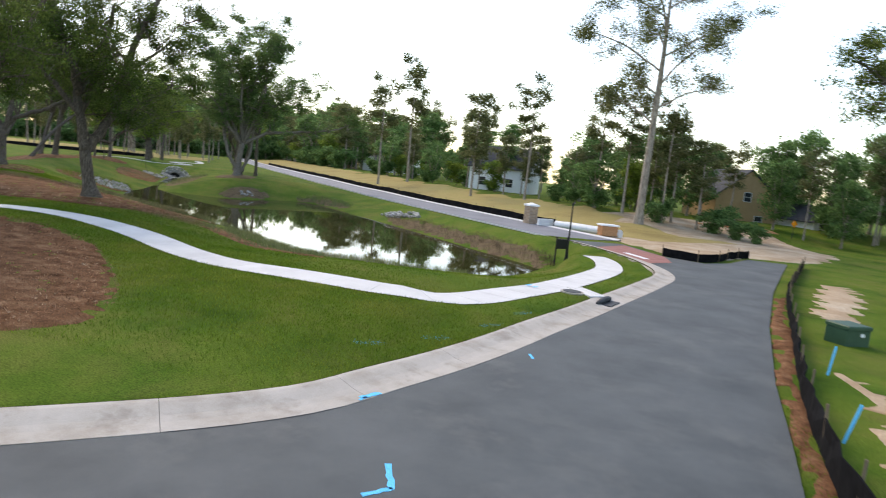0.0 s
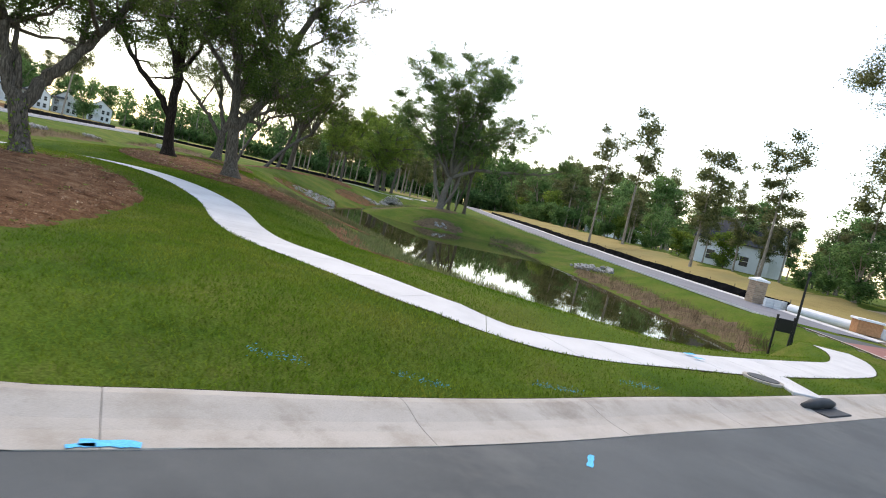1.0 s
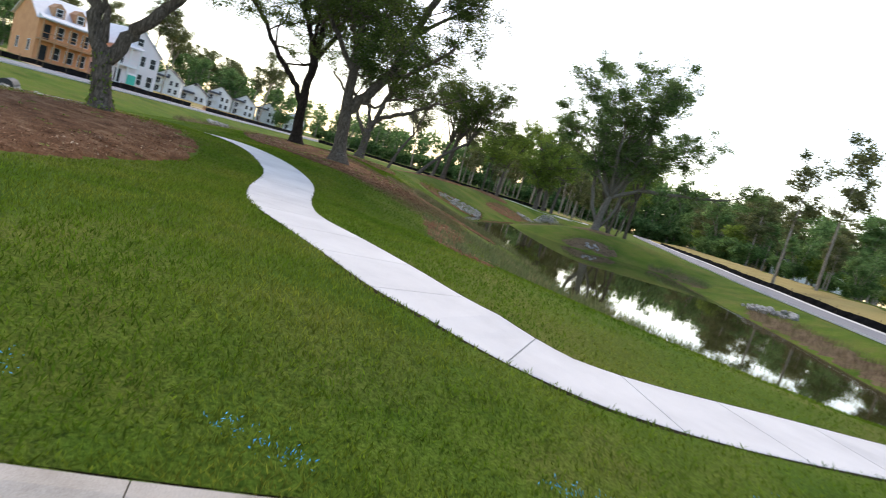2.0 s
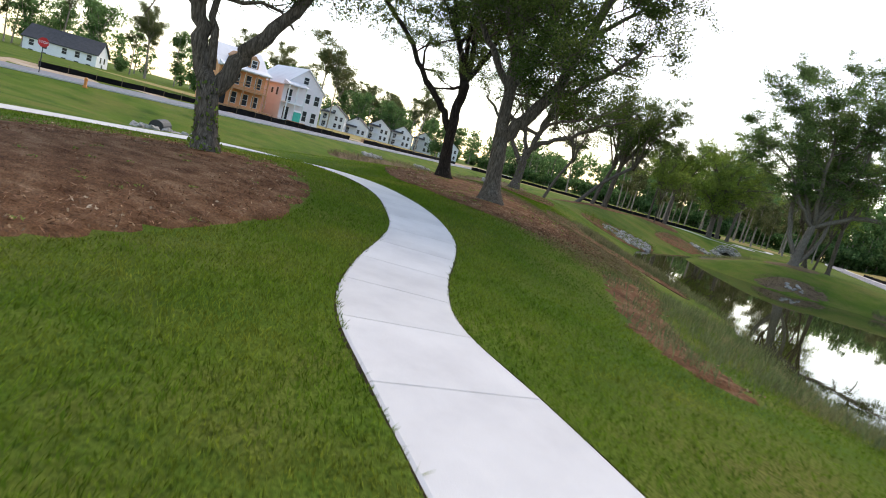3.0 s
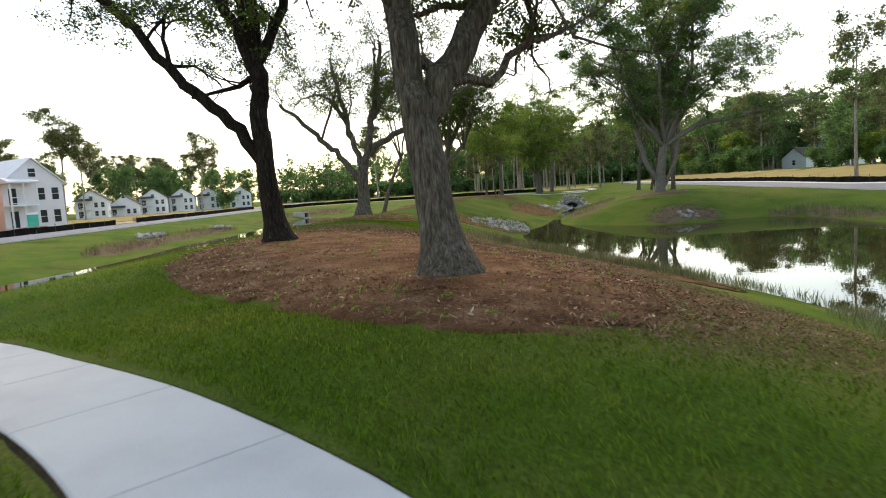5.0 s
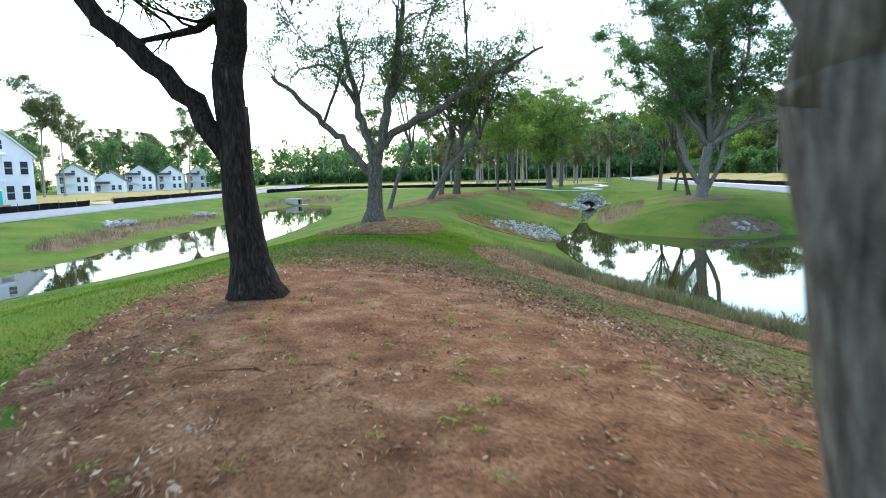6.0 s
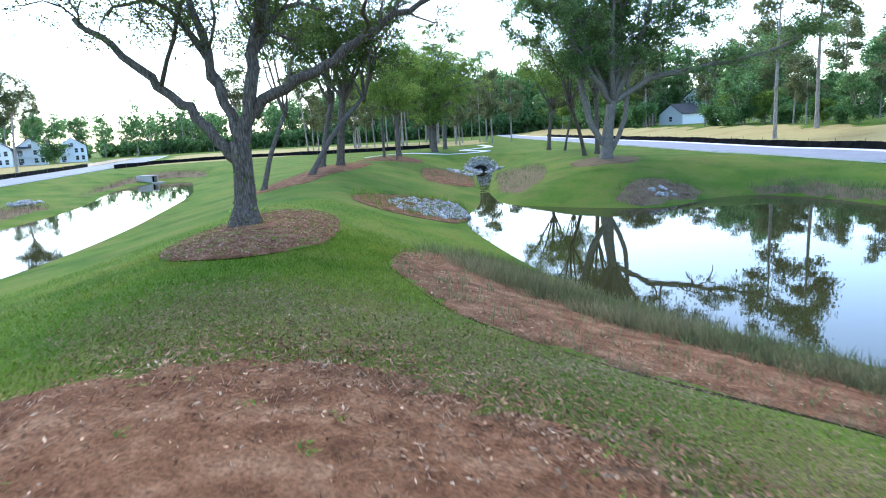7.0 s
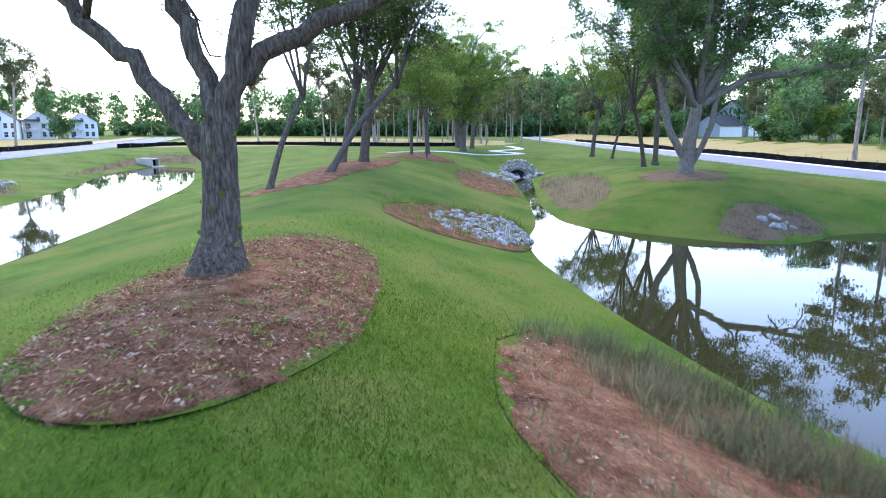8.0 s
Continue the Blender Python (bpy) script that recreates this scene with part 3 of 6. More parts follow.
def edge_strip(line, side, along, label):
    """A narrow strip of bare soil where the lawn is cut back from a hard edge; round beds it paints the rim's shadow
    line too.
    """
    g = np.random.RandomState(9)
    inner = offset(line, side)
    outer = offset(line, side + np.sign(side) * 1.0) - inner
    outer = inner + outer * (0.02 + 0.045 * g.rand(len(line)))[:, None]
    v, n = [], len(line)
    for p in (inner, outer):
        v.append(np.c_[p, along + (0.014 if p is inner else -0.02)])
    b = Buf().add(np.concatenate(v), [(i, i + 1, n + i + 1, n + i) for i in range(n - 1)])
    tagged(new("trim", b.mesh("trim", M["soil"], True)), label, "soil edge", kind="structure")


# ---- beds ----
def ringed(points, step=0.45):
    return spline(list(points) + [points[0]], step)[:-1]


CURB_FINE = spline(CURB_LINE, 0.2)
edge_strip(CURB_FINE, -0.055, np.full(len(CURB_FINE), 0.112), "dark cut soil edge between lawn and kerb")
SIDE = spline(PATH_LINE, 0.2)
side_z = np.interp(np.linspace(0, 1, len(SIDE)), np.linspace(0, 1, len(PATH_Z)), PATH_Z)
side_half = np.interp(np.linspace(0, 1, len(SIDE)), np.linspace(0, 1, len(half)), half)
for s in (-1, 1):
    edge = SIDE.copy()
    edge = SIDE[:, :2] + s * (offset(SIDE, 1.0) - SIDE[:, :2]) * side_half[:, None]
    edge_strip(edge, s * 0.001, side_z - 0.018, "dark cut soil edge between lawn and path")

BEDS = {
    "oak_c": [(-12.6, 21.1), (-10.3, 20.0), (-8.3, 18.2), (-6.1, 15.8), (-4.9, 13.5), (-6.2, 11.7), (-9.5, 12.4), (-12.8, 14.2), (-15.6, 16.6), (-16.8, 19.2), (-15.4, 21.2)],
    "oak_ab": [(-24.6, 27.3), (-27.4, 29.2), (-29.2, 31.8), (-28.9, 33.6), (-27.3, 35.0), (-25.2, 35.4), (-22.6, 34.8), (-19.8, 33.4), (-16.8, 31.8), (-14.9, 29.6), (-14.5, 27.6), (-15.8, 26.3), (-18.6, 26.2), (-21.6, 26.5)],
    "oak_d": [(-35.8, 38.7), (-37.1, 39.8), (-38.3, 41.2), (-38.8, 43), (-39.3, 44.8), (-38.8, 46.2), (-37.5, 46.7), (-35.9, 45.3), (-34.2, 43.1), (-33.1, 41.3), (-32.6, 39.6), (-32.7, 38.5), (-33.5, 38), (-34.7, 38.2)],
    "oak_g": [(-50.0, 55.6), (-52.6, 55.0), (-54.8, 58.5), (-57.5, 63.5), (-60.5, 70), (-61, 74), (-58, 74.5), (-54.5, 69), (-51.5, 62), (-49.4, 57.5)],
    "oak_h": [(-60, 78), (-64.5, 80), (-68, 86), (-67, 90), (-63, 90), (-59.5, 84)],
    "shore": [(-32.6, 44.2), (-31.2, 41.7), (-29.6, 40.2), (-27.4, 38.6), (-24.8, 38.0), (-22, 38.4), (-19, 38.2), (-17.2, 38.6), (-18, 40), (-21, 41.6), (-25, 43.4), (-28.6, 45.8), (-31, 47), (-32.6, 46.2)],
    "shore_east": [(-13.2, 31.2), (-12.4, 29.4), (-11.4, 28.5), (-10.2, 27.6), (-8.6, 26.5), (-7, 25.5), (-5.4, 24.6), (-4.2, 24.4), (-4.6, 25.3), (-6.2, 26.6), (-8, 28), (-9.8, 29.4), (-11.4, 31.2), (-12.6, 32.6)],
    "rocks": [(-42.8, 54.0), (-40.8, 53.8), (-39.2, 55.6), (-38.6, 57.2), (-39.6, 60.2), (-42.2, 63.4), (-44, 62.6), (-45, 59.5), (-44.4, 56)],
    "channel": [(-55.9, 79.5), (-57, 84), (-53.6, 85), (-50.6, 80.5), (-47.6, 75.2), (-48.2, 72.4), (-50.6, 72)],
    "oak_e": [(-39.6, 76.4), (-38.2, 74.6), (-36, 74.4), (-34.4, 76), (-34.8, 78.6), (-36.6, 80.2), (-39, 80.6), (-40.2, 78.6)],
    "channel_east": [(-50.6, 88.5), (-46.5, 86), (-41.6, 76.5), (-40, 72), (-40.2, 68.6), (-42.8, 70.6), (-46, 76.3), (-51.6, 87)],
}
for key, pts in BEDS.items():
    near_water = key == "channel_east"
    thin = near_water or key == "oak_e"
    sheet("mulch_bed", ringed(pts), M["weedbed"] if thin else M["mulch"], 0.02, "weedy earth bank beside the water" if near_water else "thin brown leaf litter round the far oak" if thin else "red-brown pine straw bed on the lawn", "planting bed", kind="stuff", step=0.5, dome=0.0 if near_water else 0.07, wobble=0.05)
# spade-cut bed rims: a dark strip paints the shadow line of the cut
for key in ("oak_d", "shore", "rocks"):
    rim = ringed(BEDS[key], 0.25)
    rim = np.r_[rim, rim[:1]]
    edge_strip(rim, 0.03, terrain(rim[:, 0], rim[:, 1]) + 0.01, "dark strip for the shaded spade-cut edge round a straw bed")
WEEDS = {
    "far_bank": [(-33.8, 67.6), (-33, 70.6), (-31, 72.2), (-29.4, 71.6), (-28.8, 69.4), (-30, 66.6), (-32, 65.4)],
    "far_bank_2": [(-27, 73.4), (-24.4, 74.4), (-20.6, 71.8), (-17.8, 67.8), (-20, 68.2), (-23.4, 71.3), (-26, 72)],
    "east_bank": [(-12, 62), (-7, 57.5), (-2.5, 52.5), (1.5, 48), (3.8, 44.5), (4.5, 41.4), (3.6, 39.8), (1.8, 43.2), (-1, 46.2), (-4, 50), (-7.5, 54.2), (-11, 58)],
    "west_bank": [(-56, 34), (-62, 37), (-70, 45), (-77, 54), (-74, 54), (-66, 45), (-57, 37)],
    "west_bank_2": [(-84, 61.5), (-93, 68.5), (-101, 76), (-103.5, 83), (-98.5, 86), (-93, 83), (-98, 80.6), (-97.6, 75.4), (-89, 66.6)],
}
for key, pts in WEEDS.items():
    sheet("weed_patch", ringed(pts, 0.8), M["weedbed"], 0.03, "brown and green weeds on the pond bank", "weeds", kind="stuff", step=0.8, wobble=0.15)

WORN = [(-15.6, 29.6), (-17.2, 31.2), (-20, 32.8), (-22.6, 34.2), (-25.2, 34.8), (-28.4, 34.2), (-30.6, 34.4), (-31.2, 36.2), (-29.6, 37.6), (-25.8, 37.9), (-22.6, 37.9), (-19.5, 36.9), (-16.5, 35.2), (-13.8, 32.6), (-13.0, 30.4), (-12.9, 28.9), (-14, 27.9), (-15.2, 28)]
WORN_RING = ringed(WORN)

# loose straw over the beds
rng = np.random.RandomState(11)


def scatter(ring, n):
    ring = np.asarray(ring)
    lo, hi = ring.min(0), ring.max(0)
    p = lo + (hi - lo) * rng.rand(n * 3, 2)
    return p[inside(p[:, 0], p[:, 1], ring)][:n]


pts = np.concatenate([scatter(ringed(BEDS[k]), n) for k, n in (("oak_c", 9000), ("oak_ab", 16000), ("oak_d", 13000), ("shore", 8000), ("oak_g", 2000))])


def bits(name, pts, lift, length, width, mat, label, category):
    """Flat slivers strewn over the ground."""
    n = len(pts)
    z = terrain(pts[:, 0], pts[:, 1]) + lift
    ang = rng.rand(n) * 6.283
    ln, wd = length * (0.3 + 0.7 * rng.rand(n)), width * (0.35 + 0.65 * rng.rand(n))
    d2 = np.stack([np.cos(ang), np.sin(ang)], 1)
    p2 = np.stack([-d2[:, 1], d2[:, 0]], 1)
    base = np.c_[pts, z]
    lv = np.c_[d2 * ln[:, None], rng.normal(size=n) * length * 0.3]
    wv = np.c_[p2 * wd[:, None], rng.normal(size=n) * width * 0.4]
    tagged(new(name, leaf_mesh(name, np.stack([base - lv, base + wv, base + lv, base - wv], 1).reshape(-1, 3), M[mat])), label, category, kind="stuff")


def worn_share(p):
    """How bare the lawn is: 1 inside the trodden stretch, fading over about two metres."""
    d = near_line(p[:, 0], p[:, 1], WORN_RING)[0]
    return ramp(np.where(inside(p[:, 0], p[:, 1], WORN_RING), d, -d), -1.3, 1.1)


bits("straw_litter", pts, 0.1, 0.07, 0.009, "straw", "loose brown needles and chips over the beds", "litter")
bits("leaf_litter", np.concatenate([scatter(ringed(BEDS[k]), n) for k, n in (("oak_ab", 2600), ("oak_d", 2400), ("oak_c", 900), ("shore", 700), ("shore_east", 250))]), 0.105, 0.045, 0.02, "chip", "pale and orange fallen leaves and chips on the straw", "litter")
bare = np.c_[-34 + 24 * rng.rand(620000), 25 + 16 * rng.rand(620000)]
bare = bare[rng.rand(len(bare)) < worn_share(bare) * (0.75 + 0.25 * np.sin(bare[:, 0] * 0.9 + np.sin(bare[:, 1] * 1.3)) * np.sin(bare[:, 1] * 0.7))]
spill = np.c_[-30 + 17 * rng.rand(60000), 27 + 10 * rng.rand(60000)]
spill = spill[rng.rand(len(spill)) < np.exp(-((near_line(spill[:, 0], spill[:, 1], ringed(BEDS["oak_ab"]))[0] / 0.8) ** 2)) * worn_share(spill)]
bits("straw_litter", spill, 0.07, 0.06, 0.012, "straw", "brown straw spilling from the bed onto the worn lawn", "litter")
bits("dry_thatch", bare, 0.04, 0.04, 0.008, "thatch", "dry brown thatch where the lawn is worn thin", "worn lawn")
bits("leaf_litter", bare[:600], 0.055, 0.035, 0.012, "chip", "pale fallen leaves on the worn lawn", "litter")

sprigs = np.concatenate([scatter(ringed(BEDS[k]), n) for k, n in (("oak_ab", 160), ("oak_d", 260), ("oak_c", 60))])
sprigs = np.repeat(sprigs, 9, 0) + rng.normal(size=(len(sprigs) * 9, 2)) * 0.05
bits("sprigs", sprigs, 0.13, 0.045, 0.014, "young_leaf", "small yellow-green sprigs growing through the straw", "weeds")

# grass blades on the nearer lawn
ALL_BEDS = [ringed(v) for v in BEDS.values()]


def lawn_points(n, x0, x1, y0, y1):
    return lawn_only(np.c_[x0 + (x1 - x0) * rng.rand(n), y0 + (y1 - y0) * rng.rand(n)])


def lawn_only(p):
    keep = ~inside(p[:, 0], p[:, 1], STREET) & (near_line(p[:, 0], p[:, 1], PATH_MID)[0] > HW * np.where((p[:, 0] > -5) & (p[:, 0] < 3), 1.12, 0.98) + 0.01) & ~inside(p[:, 0], p[:, 1], POND_RING) & ~inside(p[:, 0], p[:, 1], WEST_RING)
    keep &= near_line(p[:, 0], p[:, 1], CURB_EDGE)[0] > 0.07
    for r in ALL_BEDS:
        keep &= ~inside(p[:, 0], p[:, 1], r)
    keep &= rng.rand(len(p)) > 0.65 * worn_share(p)
    return p[keep]


def blades(name, p, height, width, label):
    n = len(p)
    z = terrain(p[:, 0], p[:, 1])
    a = rng.rand(n) * 6.283
    w = np.c_[np.cos(a), np.sin(a), np.zeros(n)] * (width * (0.6 + 0.8 * rng.rand(n)))[:, None]
    lean = np.c_[rng.normal(size=(n, 2)) * 0.55, np.ones(n)]
    h = height * (0.5 + rng.rand(n))
    root = np.c_[p, z - 0.005]
    tip = root + lean * h[:, None]
    mid = root + lean * h[:, None] * 0.5
    tagged(new(name, leaf_mesh(name, np.stack([root, mid + w, tip, mid - w], 1).reshape(-1, 3), M["blade"])), label, "grass", kind="stuff")


blades("grass", np.concatenate([lawn_points(130000, -20, 9, 12, 34), lawn_points(60000, -42, -20, 22, 52), lawn_points(20000, -8, 9, 34, 44)]), 0.055, 0.006, "short green blades of mown lawn")
NEAR_LAWN = spline([(3.5, 15.5), (-1, 17.5), (-6, 19.5), (-11, 22.5), (-15, 24.6), (-20, 27), (-28, 35), (-33, 42)], 2.5)
near = np.c_[-38 + 44 * rng.rand(1100000), 13 + 33 * rng.rand(1100000)]
near = near[rng.rand(len(near)) < np.exp(-((near_line(near[:, 0], near[:, 1], NEAR_LAWN)[0] / 3.6) ** 2))]
near = lawn_only(near)
blades("grass", near, 0.05, 0.007, "thick short blades of mown lawn")


# ---- trees ----
def grow(start, way, length, r0, rng, bend=0.25, lift=0.15, steps=5):
    """A crooked limb: points and radii."""
    pts, d = [np.array(start, float)], np.array(way, float) / np.linalg.norm(way)
    for _ in range(steps):
        d = d + rng.normal(size=3) * bend + (0, 0, lift * 0.3)
        d /= np.linalg.norm(d)
        pts.append(pts[-1] + d * length / steps)
    return np.array(pts), np.linspace(r0, r0 * 0.35, steps + 1)


def smooth_limb(nodes):
    a = np.array(nodes, float)
    p = np.r_[a[:1], a, a[-1:]]
    out = []
    for b, c, d, e in zip(p, p[1:], p[2:], p[3:]):
        for u in (0, 0.25, 0.5, 0.75):
            out.append(0.5 * (2 * c + (d - b) * u + (2 * b - 5 * c + 4 * d - e) * u * u + (3 * c - b - 3 * d + e) * u ** 3))
    return np.array(out + [a[-1]])


def tree(name, at, label, category, limbs, seed, twigs=5, twig_len=2.4, leaves=9000, leaf_size=0.12, clump=0.75, bark="bark", leaf="oak_leaf", group="", moss=0, sides=10, flare=0.0, sub=4, up=0.15, shoots=0.45, loose=1.0, coarse=False, bare=0.0, ivy=0):
    """A tree from its main limbs, each a row of (x, y, z, radius) from the foot; twigs, smaller twigs and leaves grow on them."""
    rng = np.random.RandomState(seed)
    holder = thing(name, at, label, category, group)
    wood = Buf()
    tips = []
    for k, limb in enumerate(limbs):
        p = smooth_limb(limb)
        xyz, rad = p[:, :3].copy(), p[:, 3].copy()
        if k == 0:
            foot = np.clip(1 - xyz[:, 2] / 0.7, 0, 1)
            rad = rad * (1 + (0.35 + flare) * foot ** 2)
            xyz = np.r_[[xyz[0] - (0, 0, 0.35)], xyz]
            rad = np.r_[rad[0] * 1.12, rad]
        else:
            xyz[1:-1] += rng.normal(size=(len(xyz) - 2, 3)) * 0.05
        wood.tube(xyz, rad, sides, 0.22 if sides < 14 else 0.15, seed=seed + k)
        if k == 0:
            stem_xyz, stem_rad = xyz[1:], rad[1:]
        if k == 0:
            continue
        total = np.linalg.norm(np.diff(xyz, axis=0), axis=1).sum()
        ends = [0.98] + list(1 - shoots * 1.3 * rng.rand(max(1, int(twigs * total / 4.5))))
        for u in ends:
            i = min(len(xyz) - 2, int(u * (len(xyz) - 1)))
            if xyz[i][2] < bare - 0.3:
                continue
            d = xyz[i + 1] - xyz[i]
            d = d / np.linalg.norm(d)
            side = rng.normal(size=3)
            way = d * 0.7 + side * 0.75 + np.array((0, 0, up))
            tl = twig_len * (0.55 + 0.7 * rng.rand()) * (1.15 - 0.35 * u)
            tp, tr = grow(xyz[i], way, tl, max(0.025, rad[i] * 0.45), rng, 0.3, up)
            wood.tube(tp, tr, 3 if coarse else 6, 0.1, cap=not coarse, seed=seed)
            for _ in range(sub):
                j = rng.randint(2, len(tp))
                sp, sr = grow(tp[j - 1], (tp[j] - tp[j - 1]) + rng.normal(size=3) * tl * 0.22, tl * (0.3 + 0.35 * rng.rand()), tr[j] * 0.55, rng, 0.35, up, 4)
                if not coarse:
                    wood.tube(sp, np.maximum(sr, 0.008), 3, 0.0, cap=False, seed=seed)
                tips += [sp[-1], sp[-2]]
            tips.append(tp[-1])
    part("trunk", wood, M[bark], holder, smooth=True)
    tips = np.array(tips)
    tips = tips[tips[:, 2] > bare]
    pick = tips[rng.randint(0, len(tips), leaves)]
    spread = clump * (0.45 + 0.55 * rng.rand(leaves))[:, None]
    offs = rng.normal(size=(leaves, 3)) * (0.62, 0.62, 0.36) * spread * loose
    part("crown", leaf_mesh("crown", flat_quads(pick + offs, None, leaf_size, rng), M[leaf]), None, holder)
    if ivy:
        u = rng.rand(ivy) ** 1.6 * (len(stem_xyz) - 1)
        i = np.minimum(u.astype(int), len(stem_xyz) - 2)
        mid = stem_xyz[i] + (stem_xyz[i + 1] - stem_xyz[i]) * (u - i)[:, None]
        a = rng.normal(size=ivy) * 0.9 + rng.randint(0, 3, ivy) * 2.2
        out = mid + np.c_[np.cos(a), np.sin(a), np.zeros(ivy)] * (stem_rad[i] * 1.06)[:, None]
        tagged(part("ivy", leaf_mesh("ivy", flat_quads(out, None, 0.05, rng, 0.7), M["young_leaf"]), None, holder, "small green leaves creeping up the trunk"), kind="stuff")
    if moss:
        low = tips[np.argsort(tips[:, 2])][: max(4, len(tips) // 2)]
        p = low[rng.randint(0, len(low), moss)]
        q = []
        for c in p:
            ln = 0.35 + 0.9 * rng.rand()
            m = 14
            k = np.linspace(0, 1, m)[:, None]
            q.append(c + np.c_[rng.normal(size=(m, 2)) * 0.09, np.zeros(m)] - k * (0, 0, ln))
        v = flat_quads(np.concatenate(q), None, 0.06, rng, 0.25)
        tagged(part("moss", leaf_mesh("moss", v, M["moss"]), None, holder, "grey hanging moss"), kind="stuff")
    return holder


OAK_B = [[(0, 0, 0, .42), (-.2, 0, 1.1, .35), (-.4, 0, 2.2, .33)],
         [(-.4, 0, 2.1, .31), (-.7, 0, 3.8, .26), (-1, 0, 5.3, .22), (-1.4, -.5, 6.6, .17), (-2, -.9, 8.6, .1)],
         [(-.4, 0, 2.1, .29), (-.2, .6, 3, .27), (0, 1.2, 4, .25), (.1, 1.9, 5.6, .22), (.4, 2.8, 7.2, .17), (.8, 4, 8.8, .1)],
         [(-.7, 0, 3.6, .2), (-.6, .5, 4.8, .17), (-.2, .8, 6, .14), (.4, .6, 7.5, .1)],
         [(-.7, 0, 3.8, .17), (-1.5, -.6, 4.9, .14), (-2.6, -1.2, 5.8, .1), (-3.6, -1.6, 6.4, .06)],
         [(-.9, 0, 4.6, .15), (-.4, -1, 5.6, .12), (.2, -2.2, 6.4, .08)],
         [(0, 1.1, 3.8, .14), (1.1, 1.8, 4.6, .11), (2.4, 2.4, 5.4, .07)],
         [(-.6, 0, 3.2, .12), (0, .8, 2.7, .09), (.3, 1.6, 3.2, .07), (.6, 2.3, 3.6, .04)]]
OAK_A = [[(0, 0, 0, .4), (-.2, -.1, 1.5, .31), (-.35, -.05, 3, .28)],
         [(-.3, -.1, 2.3, .2), (-.8, -.4, 3, .19), (-1.5, -1, 4, .17), (-2.1, -1.6, 4.7, .15), (-2.9, -2.4, 5.7, .13), (-4.2, -3.6, 6.8, .11), (-5.3, -4.6, 8, .06)],
         [(-.33, -.05, 2.7, .262), (-.42, 0, 3.7, .26), (-.5, .05, 4.6, .25)],
         [(-.5, .05, 4.4, .19), (-1.1, -.4, 5.7, .16), (-1.8, -.9, 7, .13), (-2.4, -1.3, 8.8, .08)],
         [(-.5, .05, 4.4, .19), (-.6, .1, 6, .15), (-.9, .2, 8.1, .1)],
         [(-.48, .05, 4.4, .18), (-.2, .7, 5.7, .15), (0, 1.2, 7, .12), (.4, 1.9, 9.1, .07)],
         [(-.7, 0, 4.8, .13), (.3, -.7, 5.9, .11), (1.5, -1.3, 6.8, .07)],
         [(-1.1, -.4, 5.6, .12), (-2, .4, 6.6, .1), (-3, 1.2, 7.4, .06)]]
OAK_C = [[(0, 0, 0, .36), (-.2, -.1, .8, .31), (-.4, -.2, 1.7, .31)],
         [(-.4, -.2, 1.5, .27), (-.7, -.5, 2.6, .23), (-.9, -.7, 3.8, .2), (-1.3, -.9, 5.4, .14), (-1.6, -1.4, 7.2, .08)],
         [(-.4, -.1, 1.5, .26), (-.3, .25, 2.2, .24), (-.1, .8, 3, .21), (.1, 1.5, 4.2, .17), (.4, 2.4, 5.6, .12), (.9, 3.2, 7, .07)],
         [(-.5, -.2, 2.0, .13), (-.7, -.3, 3.2, .1), (-.9, -.2, 4.4, .07), (-.6, .2, 6, .04)],
         [(-.8, -.6, 3.2, .14), (-1.9, -1.4, 4.2, .11), (-3.2, -2, 5, .07)],
         [(-.9, -.7, 3.9, .12), (.2, -1.5, 5, .09), (1.2, -2.2, 5.8, .06)],
         [(0, 1.1, 3.5, .12), (-1.2, 1.7, 4.6, .1), (-2.4, 2.3, 5.4, .06)]]
OAK_D = [[(0, 0, 0, .45), (-.1, .2, 1.2, .38), (-.2, .3, 2.4, .37)],
         [(-.3, .2, 1.9, .24), (-.7, 0, 2.4, .22), (-1.4, -.2, 3.2, .2), (-2.3, -.6, 4.1, .18), (-3.5, -1.2, 5.1, .14), (-4.4, -1.7, 5.7, .08)],
         [(-.3, .4, 2.3, .24), (-.7, .3, 3.5, .21), (-1.1, .3, 4.6, .18), (-1.5, .2, 5.7, .15), (-2.1, .2, 7.3, .09)],
         [(-.2, .4, 2.3, .3), (0, .7, 3.5, .27), (0, 1, 4.8, .24), (.2, 1.4, 5.9, .2), (.2, 1.8, 7.7, .12)],
         [(0, .7, 3.1, .23), (.8, 1.3, 3.9, .21), (1.7, 2.1, 4.4, .19), (2.7, 2.9, 5.1, .16), (3.8, 3.6, 5.5, .12), (5.1, 4.7, 6.1, .07)],
         [(0, .9, 4.4, .15), (-1.0, 2, 5.4, .12), (-1.8, 3.2, 6.2, .08)],
         [(-.9, .3, 4, .13), (-2, .8, 5, .1), (-3.4, 1, 5.9, .06)],
         [(.1, 1.2, 5.2, .13), (1.2, .4, 6.2, .1), (2.2, -.4, 7, .06)]]


